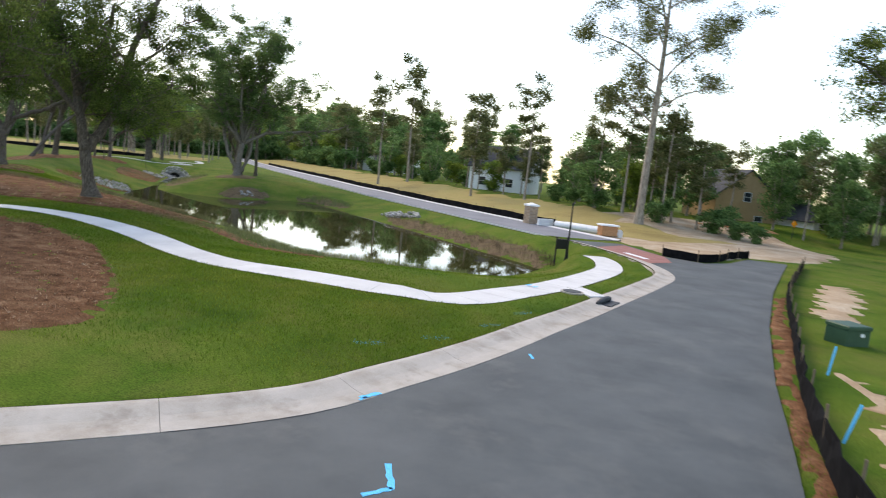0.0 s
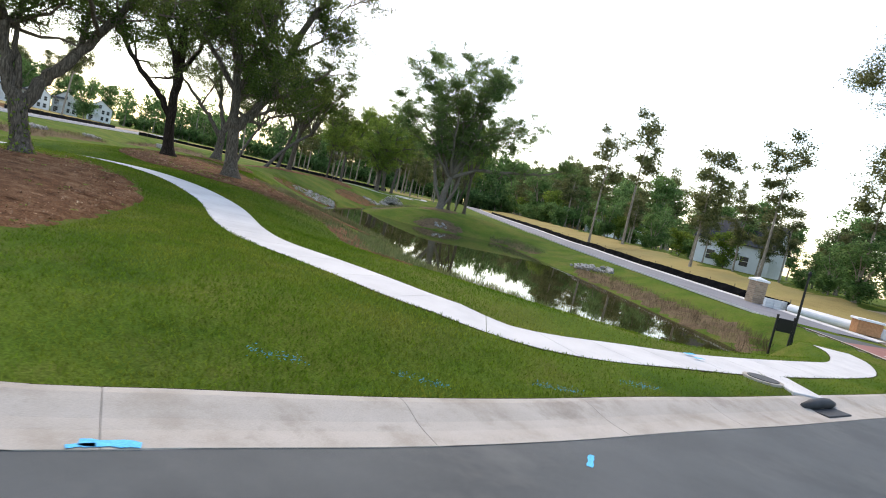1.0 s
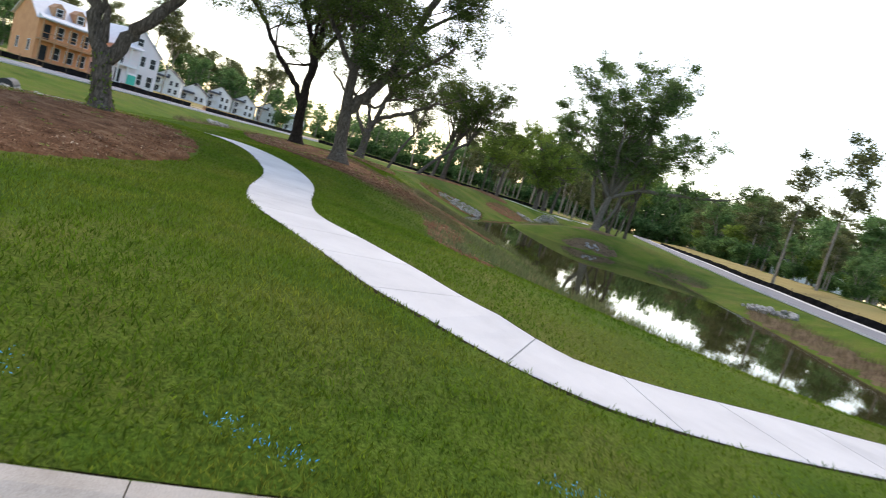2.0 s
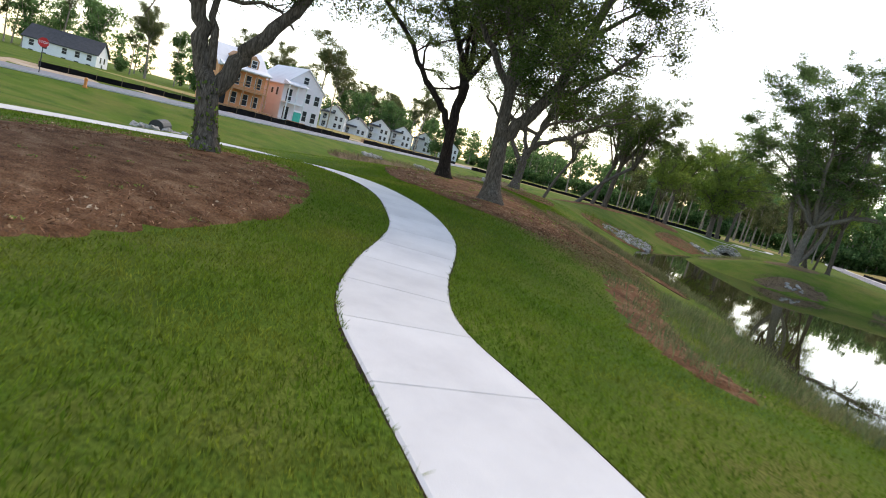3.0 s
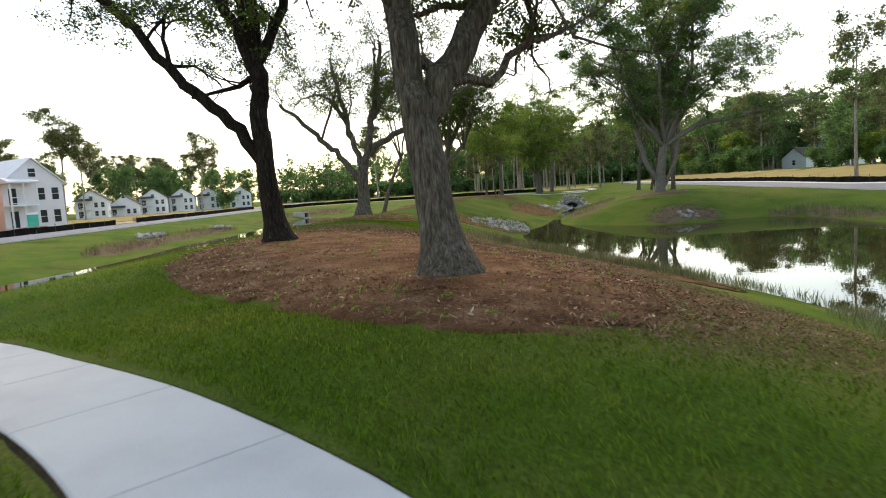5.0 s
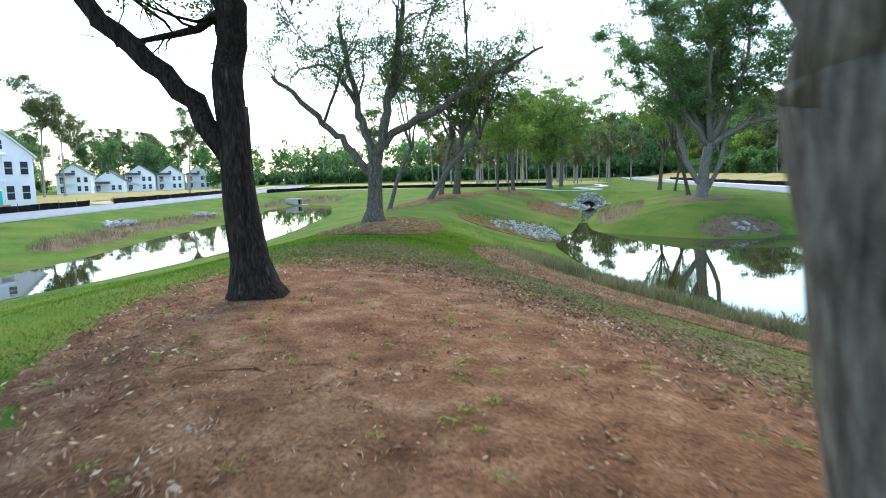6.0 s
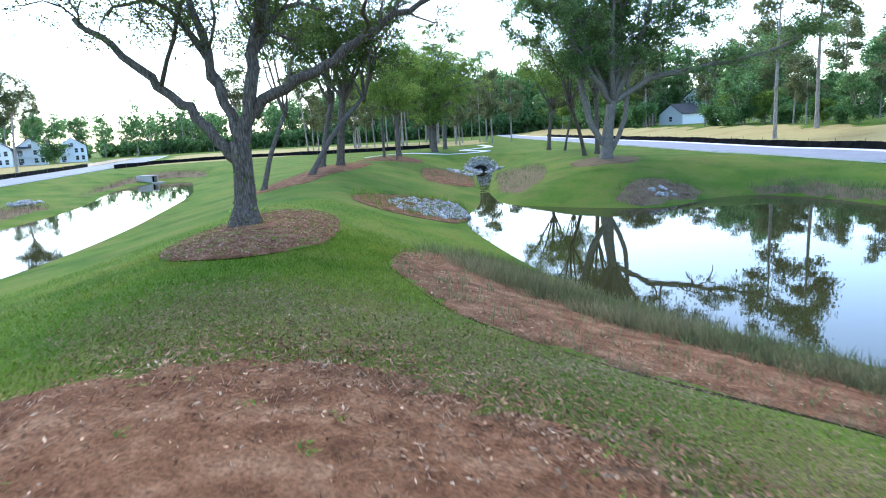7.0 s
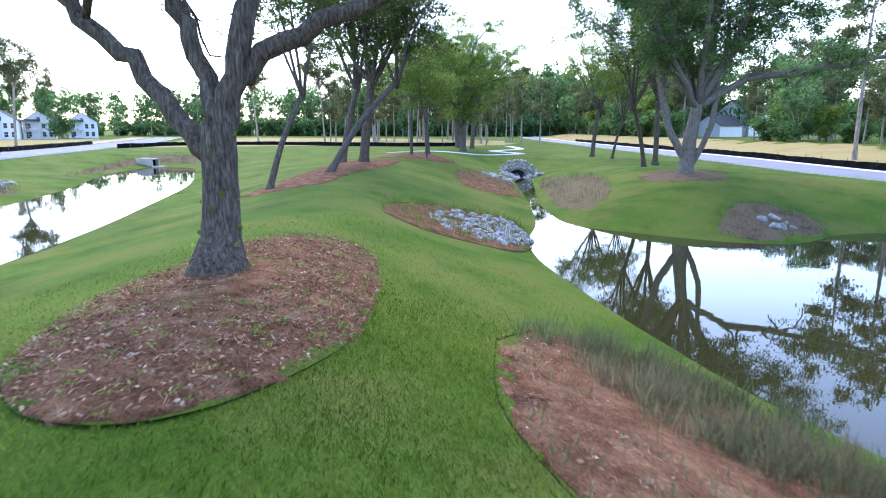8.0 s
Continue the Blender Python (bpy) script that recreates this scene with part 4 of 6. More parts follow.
def stretched(limbs, thin, tall, wide, more, seed):
    """The limbs with their tops drawn up and out, and further upper limbs between them."""
    g = np.random.RandomState(seed)
    out = []
    for limb in limbs:
        out.append([(x * (1 + (wide - 1) * min(1, max(0, z - 3) / 3)), y * (1 + (wide - 1) * min(1, max(0, z - 3) / 3)), z + max(0, z - 4.5) * (tall - 1), r * thin) for x, y, z, r in limb])
    for k in range(more):
        limb = out[1 + k % (len(out) - 1)]
        i = len(limb) // 2
        x, y, z, r = limb[i]
        a, s = 6.283 * g.rand(), 2.0 + 2.6 * g.rand()
        out.append([(x, y, z, r * 0.55), (x + np.cos(a) * s * 0.5, y + np.sin(a) * s * 0.5, z + 0.7 + g.rand(), r * 0.4), (x + np.cos(a) * s, y + np.sin(a) * s, z + 1.2 + 2.2 * g.rand(), 0.035)])
    return out


def tz(x, y):
    return (x, y, ground_z(x, y))


oak_label = "old live oak with dark ridged bark and spreading limbs"
tree("oak_tree", (-17.6, 28.5, 1.07), "old live oak with dark ridged bark on a straw bed", "tree", stretched(OAK_B, .76, 1.5, 1.0, 9, 1), 1, leaves=120000, leaf_size=0.04, clump=0.4, sub=8, group="oaks on the green", moss=70, flare=0.45, shoots=.5, bare=3.5, sides=18)
tree("oak_tree", (-26.15, 31.0, 1.1), "slender dark live oak with one long low limb", "tree", stretched(OAK_A, .84, 1.45, 1.0, 8, 2), 2, leaves=80000, leaf_size=0.04, clump=0.4, sub=8, group="oaks on the green", twigs=4, flare=.3, shoots=.45, moss=25, bare=4.6, sides=18, bark="dark_bark")
tree("oak_tree", (-15.6, 19.2, 0.75), "forked live oak with ivy on its trunk", "tree", stretched(OAK_C, .82, 1.5, 1.1, 7, 3), 3, leaves=80000, leaf_size=0.038, clump=0.38, sub=8, group="oaks on the green", moss=20, shoots=.5, bare=4.0, sides=18, ivy=230)
tree("oak_tree", (-36.9, 42.3, 1.2), "wide live oak forking low into four limbs", "tree", stretched(OAK_D, .74, 1.4, 1.0, 8, 4), 4, leaves=40000, leaf_size=0.042, clump=0.4, sub=8, group="oaks on the green", moss=60, flare=0.2, shoots=.5, bare=5.0, sides=18, ivy=50)


def dome(seed, height, spread, r, fork, forks=7, lean=(0.0, 0.0), low=70):
    """Main limbs that fan out from a low fork into a broad rounded crown."""
    g = np.random.RandomState(seed)
    top = np.array((lean[0], lean[1], fork))
    limbs = [[(0, 0, 0, r), (lean[0] * 0.35, lean[1] * 0.35, fork * 0.5, r * 0.82), (*top, r * 0.72)]]
    rise = height - fork
    for k in range(forks):
        a = 6.283 * (k + 0.6 * g.rand()) / forks
        tilt = radians(10 + (low - 10) * ((k * 0.618 + 0.2) % 1.0))
        reach = 0.86 + 0.2 * g.rand()
        end = top + (np.cos(a) * np.sin(tilt) * spread * reach, np.sin(a) * np.sin(tilt) * spread * reach, rise * (np.cos(tilt) * 0.85 + 0.13) * reach)
        way = end - top
        mids = [top + way * u * (0.75, 0.75, 1.12) + g.normal(size=3) * 0.03 * height for u in (0.3, 0.62)]
        limb = [(*(top - (0, 0, 0.25)), r * 0.46), (*mids[0], r * 0.34), (*mids[1], r * 0.2), (*end, r * 0.06)]
        limbs.append(limb)
        for u, m in ((0.3, mids[0]), (0.62, mids[1]), (0.62, mids[1])):
            b = a + g.normal() * 0.9
            s = spread * (0.3 + 0.25 * g.rand())
            f = m + (np.cos(b) * s, np.sin(b) * s, rise * (0.06 + 0.22 * g.rand()))
            limbs.append([(*m, r * (0.26 - 0.2 * u)), (*((m + f) / 2 + g.normal(size=3) * 0.02 * height), r * 0.1), (*f, r * 0.04)])
    return limbs


tree("oak_tree", tz(-37.0, 77.2), "tall grey live oak with several stems and a broad crown", "tree", dome(5, 21, 11.5, .46, 4.4, 9, (.35, .3), 76) + [[(.35, .3, 4.2, .26), (2.8, 2.0, 5.9, .23), (7, 4.6, 6.6, .19), (11, 6.6, 7.6, .1), (13, 7.4, 8.8, .04)], [(.2, .15, .5, .2), (-.9, -.5, 2.6, .23), (-1.6, -.8, 5.4, .21), (-2.2, -.8, 9, .16), (-3.0, -.6, 13, .08)], [(.1, .2, .4, .16), (1.0, .9, 2.4, .17), (1.3, 1.2, 5.4, .15), (1.7, 1.4, 10, .08)]], 5, bark="grey_bark", leaves=150000, leaf_size=0.085, clump=0.6, twig_len=2.6, shoots=.6, twigs=5, sub=5, bare=6.0, leaf="grey_oak_leaf", group="oaks on the far bank", moss=60)
tree("oak_tree", tz(-74.5, 111), "broad light green live oak at the end of the green", "tree", dome(25, 18.5, 9.5, .5, 3.8, 8, (-.4, .3), 80), 25, leaves=52000, leaf_size=0.11, clump=0.75, twig_len=2.4, shoots=.7, twigs=4, sub=4, bare=4.2, leaf="young_leaf", group="trees of the second row")


def wild(rng, height, spread, r, forks=5, trunk=0.35, lean=0.1):
    """Main limbs for a tree of no particular shape."""
    lx, ly = rng.normal(size=2) * lean * height * 0.3
    top = (lx, ly, height * trunk)
    limbs = [[(0, 0, 0, r), (lx * 0.4, ly * 0.4, height * trunk * 0.5, r * 0.85), (*top, r * 0.75)]]
    for k in range(forks):
        a = 6.283 * (k + rng.rand() * 0.7) / forks
        s = spread * (0.5 + 0.6 * rng.rand())
        h = height * (0.7 + 0.3 * rng.rand())
        e = (lx + np.cos(a) * s, ly + np.sin(a) * s, h)
        m = tuple(top[i] + (e[i] - top[i]) * 0.45 + rng.normal() * 0.25 for i in range(2)) + (top[2] + (h - top[2]) * 0.55,)
        limbs.append([(top[0], top[1], top[2] * 0.93, r * 0.5), (*m, r * 0.34), (*e, r * 0.12)])
    return limbs


rng = np.random.RandomState(5)
# the second row of trees on the green and across the channel
for x, y, h, s, r, lean, forks, seed, leaf, n in (
    (-43.5, 95, 11, 3.2, .4, .3, 5, 21, "young_leaf", 6000), (-43.0, 89.5, 9, 2.4, .28, .6, 4, 22, "oak_leaf", 3500),
    (-54, 107, 10, 3.4, .34, .2, 5, 23, "young_leaf", 5000), (-50.6, 104, 8, 2, .2, .3, 4, 24, "young_leaf", 2500),
    (-52, 56.4, 8.5, 2, .24, .55, 3, 25, "oak_leaf", 3500), (-53.2, 61.9, 10, 3, .3, -.9, 4, 26, "oak_leaf", 5000),
    (-57.2, 69.5, 10, 3.4, .46, .2, 5, 27, "oak_leaf", 6500), (-58.4, 68.6, 9.5, 3, .36, .2, 4, 28, "oak_leaf", 5000),
    (-63.7, 84, 9, 2, .22, .1, 4, 29, "oak_leaf", 2500), (-66, 90, 9, 3.6, .38, .3, 5, 30, "young_leaf", 7000), (-60.5, 82, 6, 1.6, .1, .1, 4, 34, "young_leaf", 2500),
    (-86, 128, 14, 6.5, .6, .3, 7, 31, "wood_leaf", 11000), (-82, 126, 13, 5, .5, .3, 6, 32, "wood_leaf", 8000)):
    tree("oak_tree" if leaf == "oak_leaf" else "tree", tz(x, y), "slim oak with a leaning trunk on the green" if leaf == "oak_leaf" else "light green tree beside the street", "tree", wild(np.random.RandomState(seed), h * 1.4, s * 1.45, r * 0.72, forks + 2, 0.4, lean), seed, leaves=int(n * (3.0 if leaf == "oak_leaf" else 4.0)), leaf_size=0.08, clump=0.6, twig_len=2.6, bare=6.4 if leaf == "oak_leaf" else 4.2, leaf=leaf, group="trees of the second row", sides=8, twigs=5, sub=4)


# ---- woods: a few kinds, copied ----
def pine(rng, height, crown_from, spread, r):
    limbs = [[(0, 0, 0, r), (0.15, 0, height * 0.5, r * 0.7), (0, 0.15, height, r * 0.15)]]
    for k in range(17):
        u = crown_from + (0.97 - crown_from) * (k + rng.rand()) / 17
        v = (u - crown_from) / (1 - crown_from)
        a, s = 6.283 * rng.rand(), spread * (0.55 + 0.9 * np.sin(np.pi * (0.15 + 0.75 * v))) * (0.4 + 0.7 * rng.rand())
        z0 = height * u
        limbs.append([(0.1, 0.05, z0, r * 0.25), (np.cos(a) * s * 0.5, np.sin(a) * s * 0.5, z0 + s * 0.15, r * 0.15), (np.cos(a) * s, np.sin(a) * s, z0 + s * (0.1 + 0.35 * rng.rand()), 0.03)])
    return limbs


def kind_of(name, label, limbs, seed, **more):
    t = tree(name, (0, 0, -500), label, "tree", limbs, seed, coarse=True, **more)
    return t


R = np.random.RandomState
KINDS = [
    kind_of("pine_tree", "tall thin pine with a high ragged crown", pine(R(41), 19, 0.5, 2.0, .22), 41, leaves=4500, leaf_size=0.18, clump=1.05, twig_len=1.4, bark="pale_bark", leaf="pine_leaf", group="woodland trees", sides=6, twigs=2, sub=2),
    kind_of("pine_tree", "slim pine with sparse branches", pine(R(42), 16, 0.35, 1.8, .18), 42, leaves=4500, leaf_size=0.18, clump=1.05, twig_len=1.4, bark="pale_bark", leaf="pine_leaf", group="woodland trees", sides=6, twigs=2, sub=2),
    kind_of("woodland_tree", "dark broadleaf tree of the wood edge", wild(R(43), 13, 3.4, .26, 7, .28), 43, leaves=4800, leaf_size=0.25, clump=1.25, twig_len=2.6, bark="pale_bark", leaf="wood_leaf", group="woodland trees", sides=6, twigs=3, sub=3, shoots=.7),
    kind_of("woodland_tree", "green broadleaf tree with a round crown", wild(R(44), 11, 3.0, .22, 6, .2), 44, leaves=4500, leaf_size=0.24, clump=1.2, twig_len=2.4, bark="pale_bark", leaf="wood_leaf", group="woodland trees", sides=6, twigs=3, sub=3, shoots=.8),
    kind_of("woodland_tree", "tall narrow broadleaf tree", wild(R(45), 15, 2.2, .2, 6, .25), 45, leaves=4300, leaf_size=0.24, clump=1.05, twig_len=2.2, bark="pale_bark", leaf="wood_leaf", group="woodland trees", sides=6, twigs=3, sub=3, shoots=.9),
    kind_of("woodland_tree", "young bright green tree at the wood edge", wild(R(46), 7.5, 2.0, .12, 6, .15), 46, leaves=3600, leaf_size=0.2, clump=0.95, twig_len=1.7, leaf="young_leaf", group="woodland trees", sides=5, twigs=3, sub=3, shoots=.9),
    kind_of("shrub", "dense dark shrub under the trees", wild(R(47), 3.4, 1.8, .06, 8, .06), 47, leaves=3200, leaf_size=0.19, clump=0.85, twig_len=1.4, leaf="wood_leaf", group="woodland shrubs", sides=5, twigs=3, sub=2, shoots=1.2),
    kind_of("woodland_tree", "tall bare-stemmed tree with a high round airy crown", wild(R(48), 24, 4.6, .26, 8, .58), 48, leaves=8000, leaf_size=0.19, clump=1.1, twig_len=2.6, bark="pale_bark", leaf="pine_leaf", group="woodland trees", sides=6, twigs=4, sub=3, shoots=.6),
]


CROWNS = [np.array([v.co[:] for v in next(c for c in k.children if c.name.startswith("crown")).data.vertices]) for k in KINDS]
HEIGHTS = [float(c[:, 2].max()) for c in CROWNS]


def far_woods(name, spots, label):
    """Many distant trees as one mass: a crown mesh and a trunk mesh."""
    leaves, wood = [], Buf()
    for kind, x, y, s, hi in spots:
        a, z = rng.rand() * 6.283, ground_z(x, y) - 0.2
        c = CROWNS[kind].reshape(-1, 12)
        c = c[rng.permutation(len(c))[:420]].reshape(-1, 4, 3)
        c = (c.mean(1, keepdims=True) + 2.1 * (c - c.mean(1, keepdims=True))).reshape(-1, 3) * (s, s, s * hi)
        leaves.append(np.c_[c[:, 0] * np.cos(a) - c[:, 1] * np.sin(a) + x, c[:, 0] * np.sin(a) + c[:, 1] * np.cos(a) + y, c[:, 2] + z])
        h = HEIGHTS[kind] * s * hi
        wood.tube([(x, y, z), (x + 0.2, y, z + h * 0.4), (x, y + 0.1, z + h * 0.85)], [0.24 * s, 0.18 * s, 0.05], 5, 0.1)
    holder = thing(name, (0, 0, 0), label, "woods", kind="stuff")
    part("crowns", leaf_mesh("crowns", np.concatenate(leaves), M["wood_leaf"]), None, holder)
    part("trunks", wood, M["pale_bark"], holder)


def plant(kind, x, y, s=1.0, turn=None, hi=1.0):
    m = pose(x, y, ground_z(x, y) - 0.1, 0, 0, rng.rand() * 360 if turn is None else turn) @ Matrix.Diagonal((s, s, s * hi, 1))
    return copy_thing(KINDS[kind], m)


rng = np.random.RandomState(77)
# along the east street
back = spline(ROAD_EAST, 1.0)
for near, far, every, pick in ((24.5, 30, 3.6, (5, 6, 3, 6, 1, 6)), (32, 42, 4.2, (2, 3, 4, 2, 0)), (43, 58, 7.5, (4, 2, 0, 4, 2)), (60, 90, 15, (0, 2, 4))):
    for s in np.arange(0, 330, every):
        i = min(len(back) - 2, int(s + rng.rand() * every))
        d = near + (far - near) * rng.rand()
        q = offset(back[max(0, i - 1):i + 2], d)[1 if i > 0 else 0]
        if q[0] > -62 and q[0] < -44 and 150 < q[1] < 250 and d < 50:
            continue
        plant(pick[rng.randint(len(pick))], q[0], q[1], (0.8 + 0.45 * rng.rand()) * (0.62 + 0.78 * ramp(i, 88, 150)), hi=0.75 + 0.3 * rng.rand())
# behind the junction and east of the street
for k in range(19):
    x, y = 8 + 62 * rng.rand(), 82 + 30 * rng.rand()
    plant((2, 4, 3, 4, 5, 6, 2)[rng.randint(7)], x, y, 0.65 + 0.4 * rng.rand())
for k in range(18):
    x, y = 36 + 30 * rng.rand(), 25 + 62 * rng.rand()
    plant((2, 4, 3, 3, 6)[rng.randint(5)], x, y, 0.9 + 0.4 * rng.rand())
# north and north-west woods
spots = []
for k in range(190):
    a = rng.rand()
    spots.append(((2, 4, 2, 0, 4, 3, 6)[rng.randint(7)], -150 - 170 * a + rng.normal() * 7, 318 - 128 * a + 38 * rng.rand() ** 1.5, (1.25 + 0.5 * rng.rand()) * (1.05 - 0.45 * a), 1.05 + 0.35 * rng.rand()))
for k in range(60):
    spots.append(((2, 4, 3, 6)[rng.randint(4)], -265 - 60 * rng.rand(), -10 + 210 * rng.rand(), 1.0 + 0.4 * rng.rand(), 1.0))
for k in range(210):
    a = rng.rand()
    spots.append((6, -146 - 175 * a + rng.normal() * 3, 314 - 130 * a + 14 * rng.rand(), (1.3 + 0.9 * rng.rand()) * (1.05 - 0.4 * a), 1.1))
for k in range(110):
    a = rng.rand()
    spots.append(((2, 4)[rng.randint(2)], -160 - 170 * a, 352 - 128 * a + 20 * rng.rand(), (1.5 + 0.5 * rng.rand()) * (1.05 - 0.5 * a), 1.25))
for k in range(130):
    a = rng.rand()
    spots.append((6, -20 - 320 * a, 372 + 30 * rng.rand(), (2.4 + 0.8 * rng.rand()) * (1.1 - 0.5 * a), 1.2))
far_woods("woods", spots, "distant dark woods with pale thin trunks")
# ragged trees behind the new houses
for k in range(58):
    a = rng.rand()
    x, y = -150 - 160 * a + rng.normal() * 6, -30 + 200 * a + rng.normal() * 9 + 4
    x -= 28
    plant((0, 7, 7, 1, 7, 3, 6, 4)[rng.randint(8)], x, y, 0.7 + 0.4 * rng.rand())
for x, y, k, s in ((-192, 43, 7, .9), (-184, 52, 7, .86), (-174, 63, 7, 1.1), (-170, 66, 7, .9), (-153, 86, 7, .8), (-180, 57, 4, 1.0), (-176, 60, 3, 1.1), (-190, 47, 2, 1.0), (-245, 104, 7, .9), (-237, 111, 2, 1.2), (-223, 127, 3, 1.3), (-205, 28, 4, 1.1), (-212, 20, 7, .9), (-200, 34, 3, 1.2), (-170, 8, 2, 1.1), (-175, -6, 2, 1.1), (-172, -14, 0, 1.1), (-182, -20, 7, 1.0), (-190, 0, 7, .95), (-228, 84, 7, 0.95), (-232, 96, 2, 1.2), (-240, 108, 3, 1.3), (-243, 122, 7, .9), (-247, 133, 4, 1.0), (-252, 150, 2, 1.1), (-238, 90, 4, 1.1), (-256, 116, 7, 0.9), (-262, 140, 0, 1.2)):
    plant(k, x, y, s)
# open stand of slim pale pines beyond the end of the green
for k in range(46):
    x, y = -82 - 62 * rng.rand(), 132 + 84 * rng.rand()
    if near_line(np.array([x]), np.array([y]), EAST_MID)[0][0] > 9:
        plant((0, 0, 1, 7)[rng.randint(4)], x, y, 0.7 + 0.35 * rng.rand())
# tall pines by the junction
PINE_NEAR = [[(0, 0, 0, .42), (.1, 0, 9, .34), (.2, .1, 18, .24), (.1, .3, 27, .06)]] + [[(.15, .1, z, .12), (np.cos(a) * s * .5, np.sin(a) * s * .5, z + s * .3, .09), (np.cos(a) * s, np.sin(a) * s, z + s * .45, .04)] for z, a, s in ((11, 3.4, 5.4), (12.5, .4, 6.8), (14, 2.2, 5.2), (15, 5.2, 7.4), (16.5, 3.2, 8.6), (18, .2, 8.4), (19, 1.6, 6.8), (20.5, 4.4, 7.2), (22, 3, 7.6), (23, .8, 6.2), (24.5, 5.4, 4.6), (26, 2.4, 4))]
tree("gum_tree", tz(13.4, 73), "tall pale-trunked tree with a thin airy crown", "tree", PINE_NEAR, 61, leaves=44000, leaf_size=0.1, clump=1.0, loose=1.2, twig_len=3.2, bark="pale_bark", leaf="pine_leaf", group="tall trees by the junction", sides=8, twigs=4, sub=3)
for x, y, k, s in ((12.2, 79, 0, .8), (16.2, 75.5, 0, .7), (17.5, 77, 1, .75), (9, 82, 0, .8), (0, 88, 0, .85), (-8, 92, 1, .95), (-24, 118, 0, 1.2), (-28, 112, 0, 1.0)):
    plant(k, x, y, s)
# limbs that reach over the street from the right
EAST_OAK = [[(0, 0, 0, .4), (-.2, .1, 3, .34), (-.4, .1, 5, .3)], [(-.4, .1, 4.6, .24), (-1.6, 0, 6.6, .18), (-3.2, -.2, 8, .13), (-5, -.2, 8.8, .06)], [(-.4, .1, 4.8, .24), (-.8, 1.2, 7.4, .17), (-1.2, 2.2, 10, .08)], [(-.4, .1, 4.8, .22), (.6, -.8, 7.4, .17), (1.4, -1.6, 10, .08)], [(-1.6, 0, 6.4, .12), (-2.8, -1.2, 7.2, .09), (-4.2, -2, 7.4, .05)]]
tree("oak_tree", tz(21.4, 34.0), "dark oak reaching over the plot beside the street", "tree", stretched(EAST_OAK, .9, 1.45, 1.0, 6, 9), 71, leaves=26000, leaf_size=0.07, clump=0.55, leaf="oak_leaf", group="trees east of the street")
for k in KINDS:
    k.matrix_basis = pose(-330, 60 + 16 * KINDS.index(k), 0.3)


# ---- houses ----
def window(parent, x, z, w, h, y, facing=-1, mat="trim"):
    """A sash window on a wall in the plane y of its house, facing -y or +y."""
    f = facing
    frame_buf = Buf()
    t = 0.07
    for x0, x1, z0, z1 in ((x - w / 2 - t, x + w / 2 + t, z - t, z), (x - w / 2 - t, x + w / 2 + t, z + h, z + h + t), (x - w / 2 - t, x - w / 2, z, z + h), (x + w / 2, x + w / 2 + t, z, z + h), (x - w / 2, x + w / 2, z + h / 2 - 0.03, z + h / 2 + 0.03)):
        frame_buf.box(x0, x1, min(y, y + f * 0.06), max(y, y + f * 0.06), z0, z1)
    win = part("window", frame_buf, M[mat], parent, "white framed sash window")
    part("pane", Buf().box(x - w / 2, x + w / 2, min(y + f * 0.01, y + f * 0.03), max(y + f * 0.01, y + f * 0.03), z, z + h), M["dark_glass"], win, "dark glass pane")


def side_window(parent, y, z, w, h, x, facing=-1):
    f = facing
    b = Buf()
    t = 0.07
    for y0, y1, z0, z1 in ((y - w / 2 - t, y + w / 2 + t, z - t, z), (y - w / 2 - t, y + w / 2 + t, z + h, z + h + t), (y - w / 2 - t, y - w / 2, z, z + h), (y + w / 2, y + w / 2 + t, z, z + h)):
        b.box(min(x, x + f * 0.06), max(x, x + f * 0.06), y0, y1, z0, z1)
    win = part("window", b, M["trim"], parent, "white framed sash window")
    part("pane", Buf().box(min(x + f * 0.01, x + f * 0.03), max(x + f * 0.01, x + f * 0.03), y - w / 2, y + w / 2, z, z + h), M["dark_glass"], win, "dark glass pane")


def gable_walls(w, d, eave, peak, along_x):
    """Four walls and two gables; the ridge runs along x or along y."""
    x0, x1, y0, y1 = -w / 2, w / 2, 0, d
    b = Buf()
    if along_x:
        v = [(x0, y0, 0), (x1, y0, 0), (x1, y1, 0), (x0, y1, 0), (x0, y0, eave), (x1, y0, eave), (x1, y1, eave), (x0, y1, eave), (x0, d / 2, peak), (x1, d / 2, peak)]
        f = [(0, 1, 5, 4), (2, 3, 7, 6), (1, 2, 6, 9, 5), (3, 0, 4, 8, 7), (4, 5, 9, 8), (6, 7, 8, 9), (3, 2, 1, 0)]
    else:
        v = [(x0, y0, 0), (x1, y0, 0), (x1, y1, 0), (x0, y1, 0), (x0, y0, eave), (x1, y0, eave), (x1, y1, eave), (x0, y1, eave), (0, y0, peak), (0, y1, peak)]
        f = [(0, 1, 5, 8, 4), (2, 3, 7, 9, 6), (1, 2, 6, 5), (3, 0, 4, 7), (5, 6, 9, 8), (7, 4, 8, 9), (3, 2, 1, 0)]
    return b.add(v, f)


def gable_roof(w, d, eave, peak, along_x, over=0.4, thick=0.16):
    b = Buf()
    half = (d if along_x else w) / 2
    slope = (peak - eave) / half
    lo = eave - slope * over + 0.05
    for s in (-1, 1):
        prof = [(s * (half + over), lo), (0, peak + 0.05), (0, peak + 0.05 + thick), (s * (half + over), lo + thick)]
        ends = (-w / 2 - over, w / 2 + over) if along_x else (-over, d + over)
        v = [((e, d / 2 + p, z) if along_x else (p, e, z)) for e in ends for p, z in prof]
        b.add(v, [(0, 1, 2, 3), (7, 6, 5, 4), (0, 4, 5, 1), (1, 5, 6, 2), (2, 6, 7, 3), (3, 7, 4, 0)])
    return b


